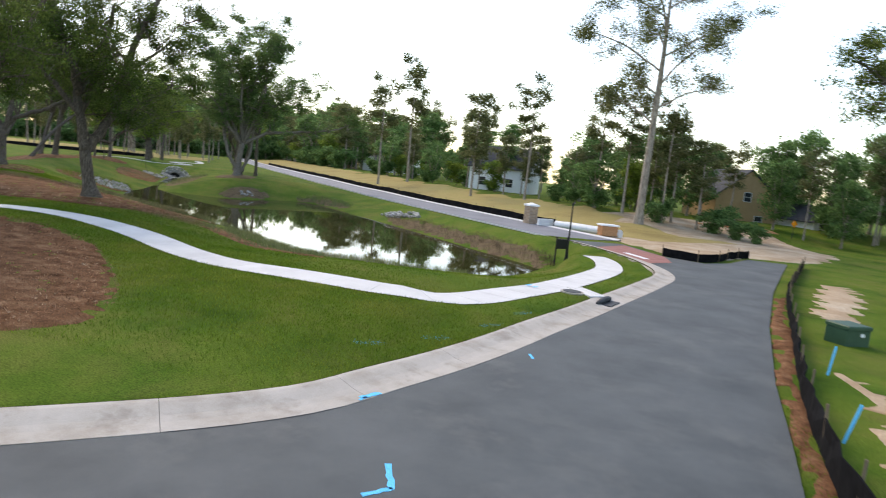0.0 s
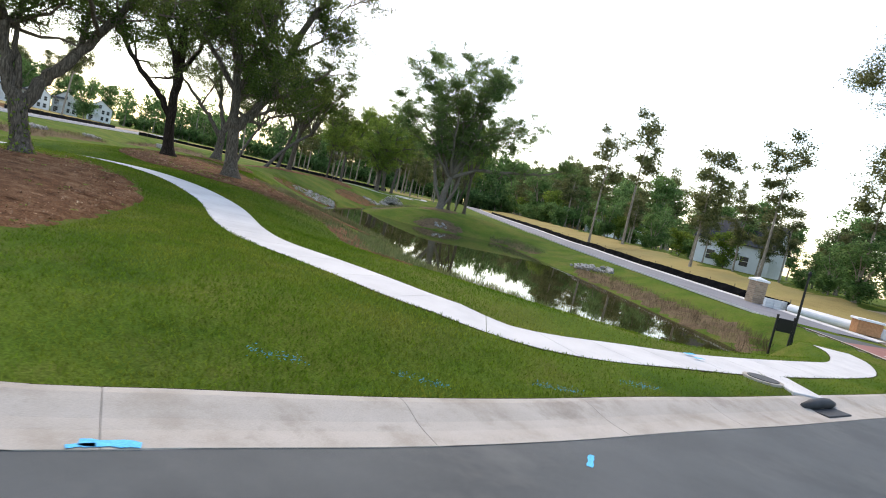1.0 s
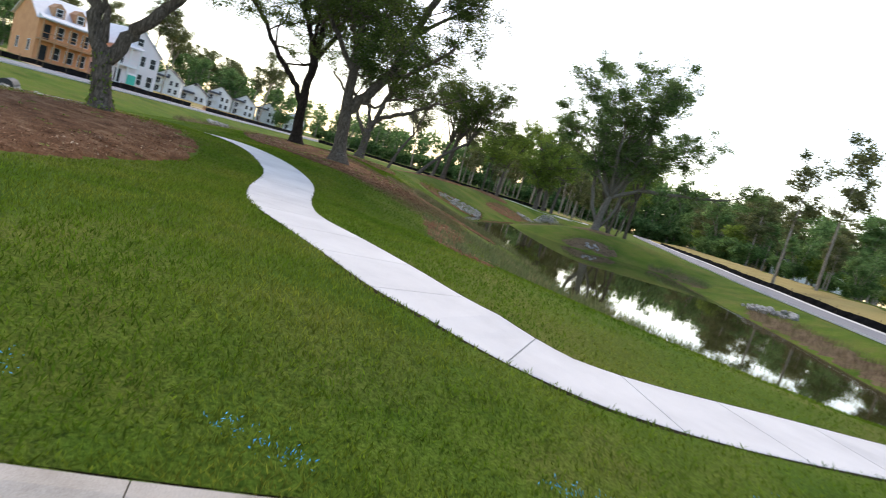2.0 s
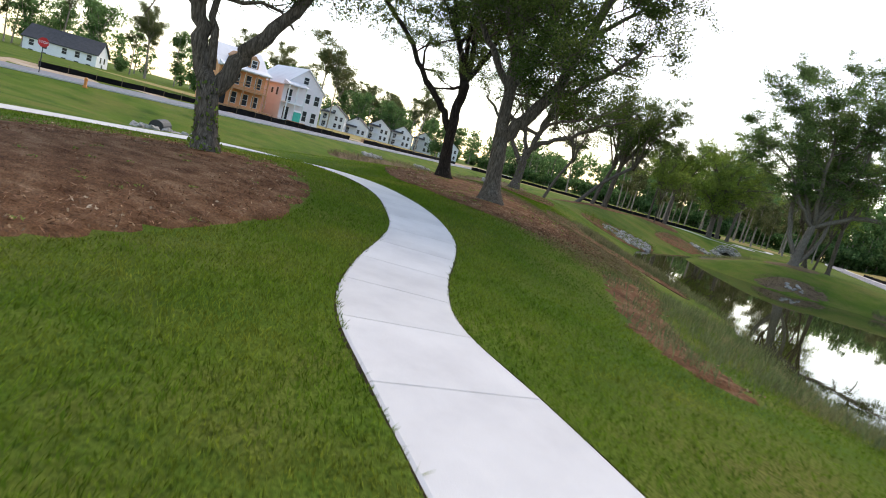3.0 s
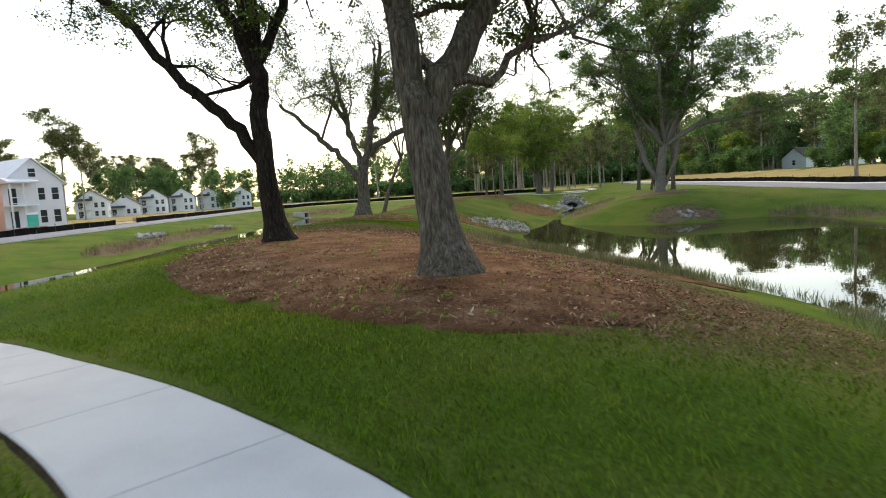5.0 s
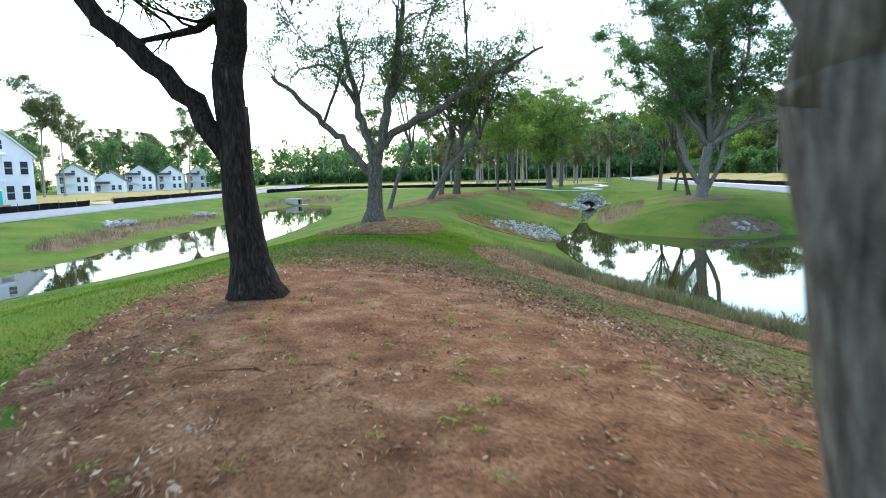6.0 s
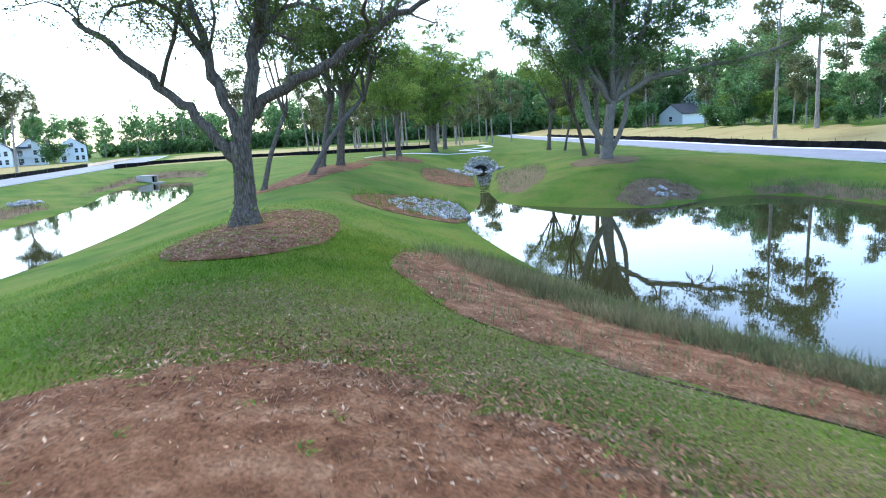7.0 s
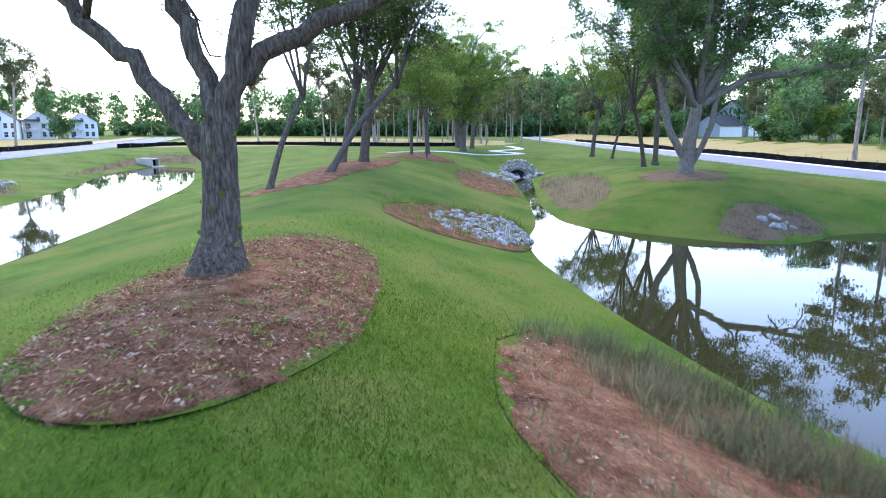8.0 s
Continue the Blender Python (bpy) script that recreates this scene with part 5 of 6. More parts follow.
def house(at, turn, w, d, eave, peak, label, wall="white", roof="shingle", along_x=False, storeys=2, porch=None, windows=(), sides=(), dormers=(), side_mat=None, group="", base=0.0):
    """A house whose front lies on y = 0 and looks to -y."""
    h = thing("house", at, label, "house", group, turn=turn)
    part("wall", gable_walls(w, d, eave, peak, along_x), M[wall], h)
    part("roof", gable_roof(w, d, eave, peak, along_x), M[roof], h)
    if side_mat:
        part("wall", Buf().box(-w / 2 - 0.04, -w / 2 - 0.004, 0.0, d, 0, eave - 0.05), M[side_mat], h, "pale pink wrapped side wall")
    for x, z, ww, hh in windows:
        window(h, x, z, ww, hh, 0.0)
    for y, z, ww, hh, f in sides:
        side_window(h, y, z, ww, hh, f * w / 2 + f * (0.045 if side_mat and f < 0 else 0), f)
    if porch:
        x0, x1, deep, posts, mat, levels = porch
        for k in range(levels):
            z = 0.35 + k * 3.0
            part("porch_deck", Buf().box(x0, x1, -deep, 0, z - 0.22, z), M[mat], h)
            for i in range(posts):
                x = x0 + 0.12 + (x1 - x0 - 0.24) * i / (posts - 1)
                part("porch_post", Buf().box(x - 0.1, x + 0.1, -deep + 0.03, -deep + 0.23, z, z + 2.78, 0.02), M[mat if mat == "timber" else "trim"], h)
            if k > 0 or levels == 1:
                rail = Buf().box(x0, x1, -deep + 0.05, -deep + 0.12, z + 0.85, z + 0.95)
                rail.box(x0, x1, -deep + 0.05, -deep + 0.12, z + 0.12, z + 0.2)
                part("porch_rail", rail, M[mat if mat == "timber" else "trim"], h)
        z = 0.35 + levels * 3.0 - 0.22
        part("porch_roof", Buf().add([(x0 - 0.2, -deep - 0.25, z), (x1 + 0.2, -deep - 0.25, z), (x1 + 0.2, 0, z), (x0 - 0.2, 0, z), (x0 - 0.2, -deep - 0.25, z + 0.18), (x1 + 0.2, -deep - 0.25, z + 0.18), (x1 + 0.2, 0, z + 0.75), (x0 - 0.2, 0, z + 0.75)], [(3, 2, 1, 0), (0, 1, 5, 4), (1, 2, 6, 5), (2, 3, 7, 6), (3, 0, 4, 7), (4, 5, 6, 7)]), M[roof], h)
        # doorways are dark panels on the wall, coloured like the shade indoors
        door = part("door", Buf().box(x0 + 0.7, x0 + 1.65, -0.05, -0.004, 0.36, 2.5, 0.02), M["dark_glass"], h, "dark panel for the shade in an open doorway")
        if levels > 1:
            part("door", Buf().box(x0 + 0.7, x0 + 1.65, -0.05, -0.004, 3.36, 5.5, 0.02), M["dark_glass"], h, "dark panel for the shade in an open doorway")
    for x in dormers:
        dz = eave + 0.5
        part("dormer", Buf().add([(x - .75, .3, dz), (x + .75, .3, dz), (x + .75, .3, dz + 1.5), (x - .75, .3, dz + 1.5), (x, .3, dz + 2.2), (x - .75, 3.2, dz + 1.5), (x + .75, 3.2, dz + 1.5), (x, 3.6, dz + 2.2), (x - .75, 1.5, dz), (x + .75, 1.5, dz)], [(0, 1, 2, 4, 3), (1, 9, 6, 2), (8, 0, 3, 5), (3, 4, 7, 5), (4, 2, 6, 7)]), M["timber"], h, "raw timber dormer")
        window(h, x, dz + 0.35, 0.8, 1.05, 0.29)
    return h


new_group = "houses under construction"
wz = ground_z(-106, 38)
house((-104.4, 32.3, wz), 98, 7.4, 12, 6.2, 9.6, "half-built house with orange wood sheathing and two timber porches", "sheathing", "underlay", True, porch=(-3.7, 3.7, 2.0, 5, "timber", 2), windows=[(-0.9, 0.9, 1.0, 1.7), (0.9, 0.9, 1.0, 1.7), (2.6, 0.9, 0.9, 1.7), (-0.9, 3.9, 1.0, 1.7), (0.9, 3.9, 1.0, 1.7), (2.6, 3.9, 0.9, 1.7)], sides=[(2.5, 1.2, 1.0, 1.6, -1), (8, 1.2, 1.0, 1.6, -1)], dormers=(-1.3, 1.5), group=new_group)
house((-108.4, 43.2, wz + 0.1), 104, 7.6, 12, 6.2, 9.4, "half-built house in white wrap with a white gable front", "white_wrap", "underlay", False, porch=(-3.8, -0.4, 2.0, 3, "white", 2), windows=[(0.9, 0.8, 0.9, 1.7), (2.7, 0.8, 0.9, 1.7), (0.9, 3.9, 0.9, 1.6), (2.7, 3.9, 0.9, 1.6), (0.0, 7.0, 0.9, 1.1)], sides=[(2, 4.0, 0.8, 1.3, -1), (4, 4.2, 0.8, 0.9, -1), (9, 6.6 - 2.2, 0.8, 1.3, -1), (6, 1.2, 0.8, 1.0, -1)], side_mat="pink_wrap", group=new_group)
house((-158, 3, -1.2), 78, 14, 9, 4.2, 7.0, "wide white two-storey house under a grey roof", "white", "shingle", True, windows=[(x, z, 0.9, 1.2) for x in (-5.4, -2.9, 0.8, 3.3, 5.6) for z in (0.6, 2.6)], sides=[(3, 2.6, 1.0, 1.2, 1), (6, 2.6, 1.0, 1.2, 1), (4.5, 0.9, 1.0, 1.4, 1)], group=new_group)
row_wins = [(-2.6, 0.9, 0.9, 1.6), (1.2, 0.9, 0.9, 1.6), (3, 0.9, 0.9, 1.6), (-2.6, 3.8, 0.9, 1.6), (1.2, 3.8, 0.9, 1.6), (3, 3.8, 0.9, 1.6), (0, 6.6, 0.9, 1.0)]
for k, (x, y, turn, low) in enumerate(((-207, 78, 68, 0), (-214, 89, 66, 1), (-220, 100, 66, 0), (-226, 112, 64, 0), (-231, 124, 64, 0), (-236, 139, 62, 0))):
    e = 4.2 if low else 6.3
    house((x, y, ground_z(x, y)), turn, 8.6, 15, e, e + 3.4, "distant white gabled house with a dark shingle roof" if not low else "distant low grey-white house with a dark roof", "white", "shingle", False, porch=(-4.2, 0.2, 1.8, 3, "white", 1 if low else 2), windows=[q for q in row_wins if q[1] + q[3] < e or q[1] > e + 0.2], sides=[(3, 0.9, 0.9, 1.5, 1), (8, 0.9, 0.9, 1.5, 1)] + ([] if low else [(3, 3.8, 0.9, 1.5, 1), (8, 3.8, 0.9, 1.5, 1)]), group="row of white houses").scale = (0.95, 0.95, 0.84)
east_group = "houses among the eastern woods"
house((-61.5, 215.4, ground_z(-61.5, 215.4)), -28, 8, 9, 3.0, 5.6, "small white cottage with a grey roof at the wood edge", "white", "shingle", False, windows=[(0, 0.9, 1.0, 1.3)], group=east_group)
house((-59, 236, ground_z(-59, 236)), -28, 11, 10, 6.6, 10.4, "tall white house behind the cottage", "white", "shingle", False, windows=[(-2.5, 1, 1.0, 1.6), (2.5, 1, 1, 1.6), (-2.5, 4, 1, 1.6), (2.5, 4, 1, 1.6)], group=east_group)
house((-78, 222, ground_z(-78, 222)), -28, 10, 8, 2.8, 5.2, "low brown house half hidden by trees", "tan_siding", "shingle", True, windows=[(-2, 0.9, 1.2, 1.2), (2, 0.9, 1.2, 1.2)], group=east_group)
house((-6, 112, ground_z(-6, 112)), -10, 11, 9, 4.2, 7.8, "white house half hidden by the trees", "white", "shingle", True, windows=[(-3, 0.9, 1.2, 1.4), (2, 0.9, 1.2, 1.4)], group=east_group)
house((40, 90, 0), 22, 6, 7, 2.5, 4.4, "small pale cottage with a white gable beyond the junction", "white", "shingle", False, windows=[(-1.6, 0.9, 1.1, 1.3), (1.6, 0.9, 1.1, 1.3)], group=east_group)
house((30, 93, 0), 16, 9, 9, 4.8, 8.4, "tan timber house with a steep gable", "tan_siding", "shingle", False, windows=[(-2, 0.9, 1.1, 1.4), (2, 0.9, 1.1, 1.4), (0, 4.2, 1.0, 1.2)], group=east_group)


# ---- silt fences ----
NORTH_PATH = spline([(-80, 101), (-72, 101.5), (-66, 104), (-65, 110), (-73, 117), (-74, 128), (-84, 143)], 0.75)

def silt_fence(line, height, label, sag=0.06, every=2.4, seed=0):
    r = np.random.RandomState(seed)
    p = spline(line, 0.6)
    h = thing("silt_fence", (0, 0, 0), label, "silt fence", "black silt fences")
    z = terrain(p[:, 0], p[:, 1])
    nrm = offset(p, 1.0) - p[:, :2]
    t = np.gradient(p[:, :2], axis=0)
    ht = height * (1 + 0.05 * np.sin(np.arange(len(p)) * 0.37 + seed)) - sag * r.rand(len(p))
    lean = (r.rand(len(p)) - 0.5) * 0.12
    belly = 0.05 * np.sin(np.arange(len(p)) * 1.7)
    v, n = [], len(p)
    for i in range(n):
        x, y = p[i, 0], p[i, 1]
        a, b = nrm[i] * 0.012, nrm[i]
        v += [(x + a[0], y + a[1], z[i] - 0.1), (x + a[0] + b[0] * belly[i], y + a[1] + b[1] * belly[i], z[i] + ht[i] * 0.5), (x + a[0] + b[0] * lean[i], y + a[1] + b[1] * lean[i], z[i] + ht[i]),
              (x - a[0] + b[0] * lean[i], y - a[1] + b[1] * lean[i], z[i] + ht[i]), (x - a[0] + b[0] * belly[i], y - a[1] + b[1] * belly[i], z[i] + ht[i] * 0.5), (x - a[0], y - a[1], z[i] - 0.1)]
    f = [(6 * i + k, 6 * i + 6 + k, 6 * i + 7 + k, 6 * i + 1 + k) for i in range(n - 1) for k in range(5)]
    part("fabric", Buf().add(v, f), M["fabric"], h, smooth=False)
    step = max(1, int(every / 0.6))
    stake = Buf().box(-0.022, 0.022, -0.022, 0.022, -0.2, height + 0.22, 0.006).mesh("stake", M["stake"])
    for i in range(0, n, step):
        o = part("stake", stake, None, h)
        q = p[i, :2] + nrm[i] * 0.05
        o.matrix_basis = pose(q[0], q[1], z[i], (r.rand() - 0.5) * 8, (r.rand() - 0.5) * 8, r.rand() * 90)
    return h


silt_fence([(7.1, 2), (7.7, 8), (8.25, 11.5), (8.6, 13.1), (9.6, 16.8), (11.8, 23.6), (14.8, 32.6), (18.6, 41.8), (21, 47.6)], 0.6, "low black silt fence sagging beside the street", seed=1)
sheet("leaf_litter", [(7.8, 11.8), (8.4, 14.0), (9.3, 17.5), (11.4, 24.4), (14.3, 32.9), (14.9, 32.7), (11.9, 23.5), (9.7, 16.7), (8.7, 13.0), (8.35, 11.4), (7.8, 8), (7.2, 2), (6.75, 2), (6.9, 4)], M["mulch"], 0.035, "brown leaf litter between the street and the silt fence", "litter", kind="stuff", step=0.6, wobble=0.05)
east_line = offset(EAST_EDGE, 7.3)
silt_fence([tuple(q) for q in east_line[3:24:2]], 0.75, "long black silt fence in front of the dry verge", seed=2, every=3.6)
silt_fence([tuple(q) for q in east_line[23:60:4]], 0.75, "long black silt fence in front of the dry verge", seed=3, every=4.8)
west_line = offset(WEST_EDGE, -9.2)
silt_fence([tuple(q) for q in west_line[17:30:2]], 0.7, "black silt fence in front of the building plots", seed=4, every=3.6)
silt_fence([tuple(q) for q in west_line[31:58:3]], 0.7, "black silt fence in front of the building plots", seed=5, every=4.8)
silt_fence([(-127, 90), (-133, 104), (-127, 117), (-112, 124), (-98, 129), (-92, 137)], 0.75, "black silt fence round the end of the green", seed=6, every=3.6)
silt_fence([(11.4, 44.9), (12.6, 43.9), (13.7, 43.6), (15.2, 45.6), (16.6, 48.4), (18.4, 50.6)], 0.55, "black silt fence round a sandy plot at the junction", seed=7)
silt_fence([(-66, 10), (-70, 18), (-78, 27)], 0.55, "black silt fence in front of the building plots", seed=8)


# ---- rocks ----
def stone(r, seed):
    g = np.random.RandomState(seed)
    bm = bmesh.new()
    bmesh.ops.create_icosphere(bm, subdivisions=1, radius=1)
    sc = (0.8 + 0.5 * g.rand(), 0.7 + 0.4 * g.rand(), 0.5 + 0.25 * g.rand())
    for v in bm.verts:
        k = 0.75 + 0.45 * g.rand()
        v.co = Vector((v.co.x * sc[0], v.co.y * sc[1], v.co.z * sc[2])) * k * r
    me = bpy.data.meshes.new("stone")
    bm.to_mesh(me)
    bm.free()
    me.materials.append(M["rock"])
    return me


STONES = [stone(1.0, 100 + k) for k in range(9)]


def riprap(ring, count, size, label, seed):
    g = np.random.RandomState(seed)
    ring = ringed(ring, 0.6)
    mid = ring.mean(0)
    h = thing("rock_pile", (mid[0], mid[1], ground_z(*mid)), label, "rocks", "rock piles on the banks")
    lo, hi = ring.min(0), ring.max(0)
    p = lo + (hi - lo) * g.rand(count * 4, 2)
    p = p[inside(p[:, 0], p[:, 1], ring)][:count]
    z = terrain(p[:, 0], p[:, 1])
    for (x, y), zz in zip(p, z):
        s = size * (0.55 + 0.9 * g.rand())
        o = part("stone", STONES[g.randint(9)], None, h)
        o.matrix_basis = pose(x - mid[0], y - mid[1], zz - h.location.z + s * 0.25, g.rand() * 40, g.rand() * 40, g.rand() * 360) @ Matrix.Scale(s, 4)
    return h


riprap([(-43.0, 57.0), (-41.2, 55.6), (-39.8, 56.6), (-39.0, 58.6), (-40.4, 61.2), (-42.6, 62.6), (-43.8, 60.5)], 300, 0.19, "grey broken rocks spilling down the bank into the water", 1)
riprap([(-12.6, 63.8), (-9.4, 62.6), (-8.6, 60.4), (-11.2, 60.6), (-12.8, 62)], 70, 0.24, "pale broken rocks on the pond bank", 2)
riprap([(-59.2, 93.8), (-57.5, 91.4), (-55.5, 92.2), (-54.2, 93.6), (-56.5, 95.6), (-58.8, 96)], 90, 0.26, "grey rocks round the culvert mouth", 3)
riprap([(-31.9, 68.6), (-30.7, 69.6), (-30.1, 68.2), (-31.1, 67.4)], 12, 0.2, "few pale rocks on the far bank", 4)
riprap([(-72.4, 44.6), (-70.6, 42.6), (-67.8, 42.0), (-70, 45)], 60, 0.26, "pale rocks beside the western pond", 5)
riprap([(-80, 55), (-78, 53), (-76.4, 53), (-79, 56)], 40, 0.26, "pale rocks beside the western pond", 6)
riprap([(-57, 86), (-54.5, 84), (-53.4, 85.5), (-55.5, 88)], 50, 0.24, "grey rocks along the channel", 7)

# ---- culvert and outfall ----
cul = thing("culvert", (-57.6, 94.6, WATER), "arched concrete culvert mouth with a dark opening", "culvert", turn=28)
ang = np.linspace(0, np.pi, 15)
outer = [(1.55 * np.cos(a), 1.35 * np.sin(a) ** 0.9 + 0.0) for a in ang]
inner = [(0.95 * np.cos(a), 0.85 * np.sin(a)) for a in ang]
v = [(x, 0, z - 0.15) for x, z in outer] + [(x, 0, z - 0.15) for x, z in inner] + [(x * 1.05, 2.6, z - 0.15) for x, z in outer] + [(x, 2.6, z - 0.15) for x, z in inner]
n = len(ang)
f = [(i, i + 1, n + i + 1, n + i) for i in range(n - 1)] + [(2 * n + i, i, i + 1, 2 * n + i + 1)[::-1] for i in range(n - 1)] + [(n + i, n + i + 1, 3 * n + i + 1, 3 * n + i) for i in range(n - 1)]
part("arch", Buf().add(v, [q[::-1] for q in f]), M["rock"], cul, "rough grey concrete arch")
# added dark panel paints the shade in the culvert opening
part("back_wall", Buf().box(-1.0, 1.0, 1.2, 1.4, -0.3, 0.9), M["iron"], cul, "dark panel for the shade inside the culvert mouth")
g = np.random.RandomState(31)
for ring, count in ((1.3, 13), (1.72, 17), (2.1, 17)):
    for a in np.linspace(0.02, np.pi - 0.02, count):
        o = part("stone", STONES[g.randint(9)], None, cul)
        o.matrix_basis = pose(ring * np.cos(a), -0.02 + 0.3 * (ring - 1.3) + 0.08 * g.rand(), ring * 0.85 * np.sin(a) - 0.15, g.rand() * 50, g.rand() * 50, g.rand() * 360) @ Matrix.Scale(0.2 + 0.1 * g.rand(), 4)


def outfall(at, turn, label):
    h = thing("outfall", at, label, "drain outlet", turn=turn)
    part("top_slab", Buf().box(-0.6, 0.6, 0.0, 2.4, 0.34, 0.48, 0.02), M["curb"], h)
    for s in (-1, 1):
        part("side_wall", Buf().box(min(s * 0.6, s * 0.46), max(s * 0.6, s * 0.46), 0.02, 2.4, -0.7, 0.34), M["curb"], h)
    # black panel close behind the mouth stands in for the outlet's inner shade
    part("back_wall", Buf().box(-0.46, 0.46, 0.5, 0.62, -0.7, 0.34), M["fabric"], h, "black panel for the shade inside the outlet")
    part("apron", Buf().box(-0.7, 0.7, -1.0, 0.0, -0.7, -0.42, 0.02), M["curb"], h)


outfall((-97.2, 78.2, WATER_WEST + 0.55), 106, "pale concrete drain outlet at the western pond")
pipe_w = thing("drain_pipe", (-33.5, 18.9, ground_z(-33.5, 18.9)), "dark corrugated drain pipe between pale rocks", "pipe", turn=70)
part("barrel", Buf().tube([(0, -0.4, 0.25), (0, 0.8, 0.3)], [0.36, 0.36], 14), M["iron"], pipe_w)
riprap([(-35.5, 18), (-33, 17.4), (-31.8, 19), (-33.6, 21), (-36, 20.4)], 60, 0.24, "pale rocks round a drain pipe", 8)

# ---- inlet, manhole and marks by the kerb ----
inl = thing("kerb_inlet", (5.74, 24.83, 0.0), "dark filter sock lying along the kerb inlet", "storm drain", turn=68)
part("sock", Buf().tube([(-0.75, -0.32, 0.09), (-0.4, -0.35, 0.12), (0, -0.34, 0.13), (0.4, -0.35, 0.12), (0.75, -0.32, 0.09)], [0.05, 0.1, 0.11, 0.1, 0.05], 9, 0.15), M["iron"], inl, "dark fabric sock", smooth=True)
part("grate", Buf().box(-0.55, 0.55, -0.75, -0.3, 0.0, 0.05, 0.01), M["iron"], inl, "cast iron grate")
ap = thing("concrete_apron", (5.45, 25.75, ground_z(5.45, 25.75)), "narrow concrete strip from path to kerb", "paving", turn=-60)
part("slab", Buf().box(-0.75, 0.85, -0.35, 0.35, -0.1, 0.05, 0.015), M["concrete"], ap)
man = thing("manhole_cover", (4.95, 25.3, ground_z(4.95, 25.3)), "round iron manhole cover set in the lawn", "manhole")
a = np.linspace(0, 2 * np.pi, 25)[:-1]
part("ring", Buf().tube([(0, 0, -0.1), (0, 0, 0.05)], [0.42, 0.42], 24), M["curb"], man)
part("lid", Buf().tube([(0, 0, 0.0), (0, 0, 0.064)], [0.33, 0.33], 24), M["iron"], man)


def paint_mark(at, turn, strokes, label, lay=0.006):
    h = thing("paint_mark", at, label, "paint mark", "blue survey marks", turn=turn)
    for x0, y0, x1, y1, w in strokes:
        d = np.array([x1 - x0, y1 - y0])
        nn = np.array([-d[1], d[0]]) / np.hypot(*d) * w / 2
        g = np.random.RandomState(int(abs(x0 * 100)) + 3)
        pts, k = [], 7
        for sgn, us in ((1, np.linspace(0, 1, k)), (-1, np.linspace(1, 0, k))):
            pts += [(*(np.array([x0, y0]) + d * u + nn * sgn * (0.6 + 0.8 * g.rand())), lay) for u in us]
        low = [(x, y, lay - 0.003) for x, y, _ in pts]
        m = len(pts)
        part("stroke", Buf().add(pts + low, [tuple(range(m))[::-1]] + [(i, (i + 1) % m, m + (i + 1) % m, m + i) for i in range(m)]), M["blue"], h)


paint_mark((2.3, 10.0, 0.0), 0, [(0.02, -0.03, -0.2, 0.6, 0.09), (0.02, 0, -0.3, -0.28, 0.08)], "blue spray mark on the asphalt")
paint_mark((3.85, 16.6, 0.0), 30, [(0, 0, 0.1, 0.35, 0.07)], "faint blue spray mark on the asphalt")
kerb_at = float(near_line(np.array([1.15]), np.array([12.85]), CURB_EDGE)[0][0])
paint_mark((1.15, 12.85, float(np.interp(kerb_at, (0.1, 0.22, 0.45, 0.62, 0.92), (0.135, 0.11, 0.05, 0.025, 0.01)))), -33.5, [(0, -0.22, 0.02, 0.22, 0.12), (0.03, -0.1, 0.07, -0.3, 0.06)], "blue spray mark on the kerb")
paint_mark((3.3, 25.2, ground_z(3.3, 25.2) + 0.06), 30, [(0, 0, 0.3, 0.2, 0.12), (0.1, -0.3, 0.35, -0.2, 0.1)], "faint blue spray mark on the path")


def blue_grass(x, y, turn):
    g = np.random.RandomState(int(abs(x * 10)))
    u = g.rand(90, 1)
    p = np.array([[x, y]]) + np.c_[np.cos(turn) * u * 0.7, np.sin(turn) * u * 0.7] + g.normal(size=(90, 2)) * 0.06
    z = terrain(p[:, 0], p[:, 1]) + 0.03 + 0.03 * g.rand(90)
    tagged(new("paint_mark", leaf_mesh("paint_mark", flat_quads(np.c_[p, z], None, 0.014, g, 0.25), M["blue"])), "blue spray mark on the blades of the lawn", "paint mark", "blue survey marks", kind="stuff")


for x, y, t in ((0.1, 15.0, 0.7), (1.3, 16.4, 0.6), (2.4, 18.3, 0.8), (3.2, 20.2, 0.9)):
    blue_grass(x, y, t)


# ---- street furniture by the junction ----
def lamp_post(at, height, label):
    h = thing("street_lamp", at, label, "street lamp")
    part("base", Buf().tube([(0, 0, -0.1), (0, 0, 0.25), (0, 0, 0.35), (0, 0, 0.6)], [0.16, 0.15, 0.1, 0.08], 12), M["black_metal"], h)
    part("post", Buf().tube([(0, 0, 0.5), (0, 0, height * 0.6), (0, 0, height)], [0.065, 0.055, 0.045], 10), M["black_metal"], h)
    part("finial", Buf().tube([(0, 0, height - 0.02), (0, 0, height + 0.08), (0, 0, height + 0.2)], [0.07, 0.08, 0.01], 10), M["black_metal"], h)


lamp_post((5.15, 42.0, ground_z(5.15, 42.0)), 3.6, "slim black lamp post without a lantern at the kerb")
board = thing("notice_board", (4.75, 41.4, ground_z(4.75, 41.4)), "black notice board on two posts beside the path", "notice board", turn=38)
for s in (-0.42, 0.42):
    part("post", Buf().box(s - 0.04, s + 0.04, -0.04, 0.04, -0.2, 1.75, 0.01), M["black_metal"], board)
part("panel", Buf().box(-0.38, 0.38, -0.05, 0.05, 1.0, 1.6, 0.015), M["black_metal"], board)
pil = thing("gate_pillar", (2.0, 61.2, 0.05), "square tan brick pillar with a white cap", "pillar", turn=38)
part("core", Buf().box(-0.66, 0.66, -0.66, 0.66, -0.2, 1.62), M["curb"], pil)
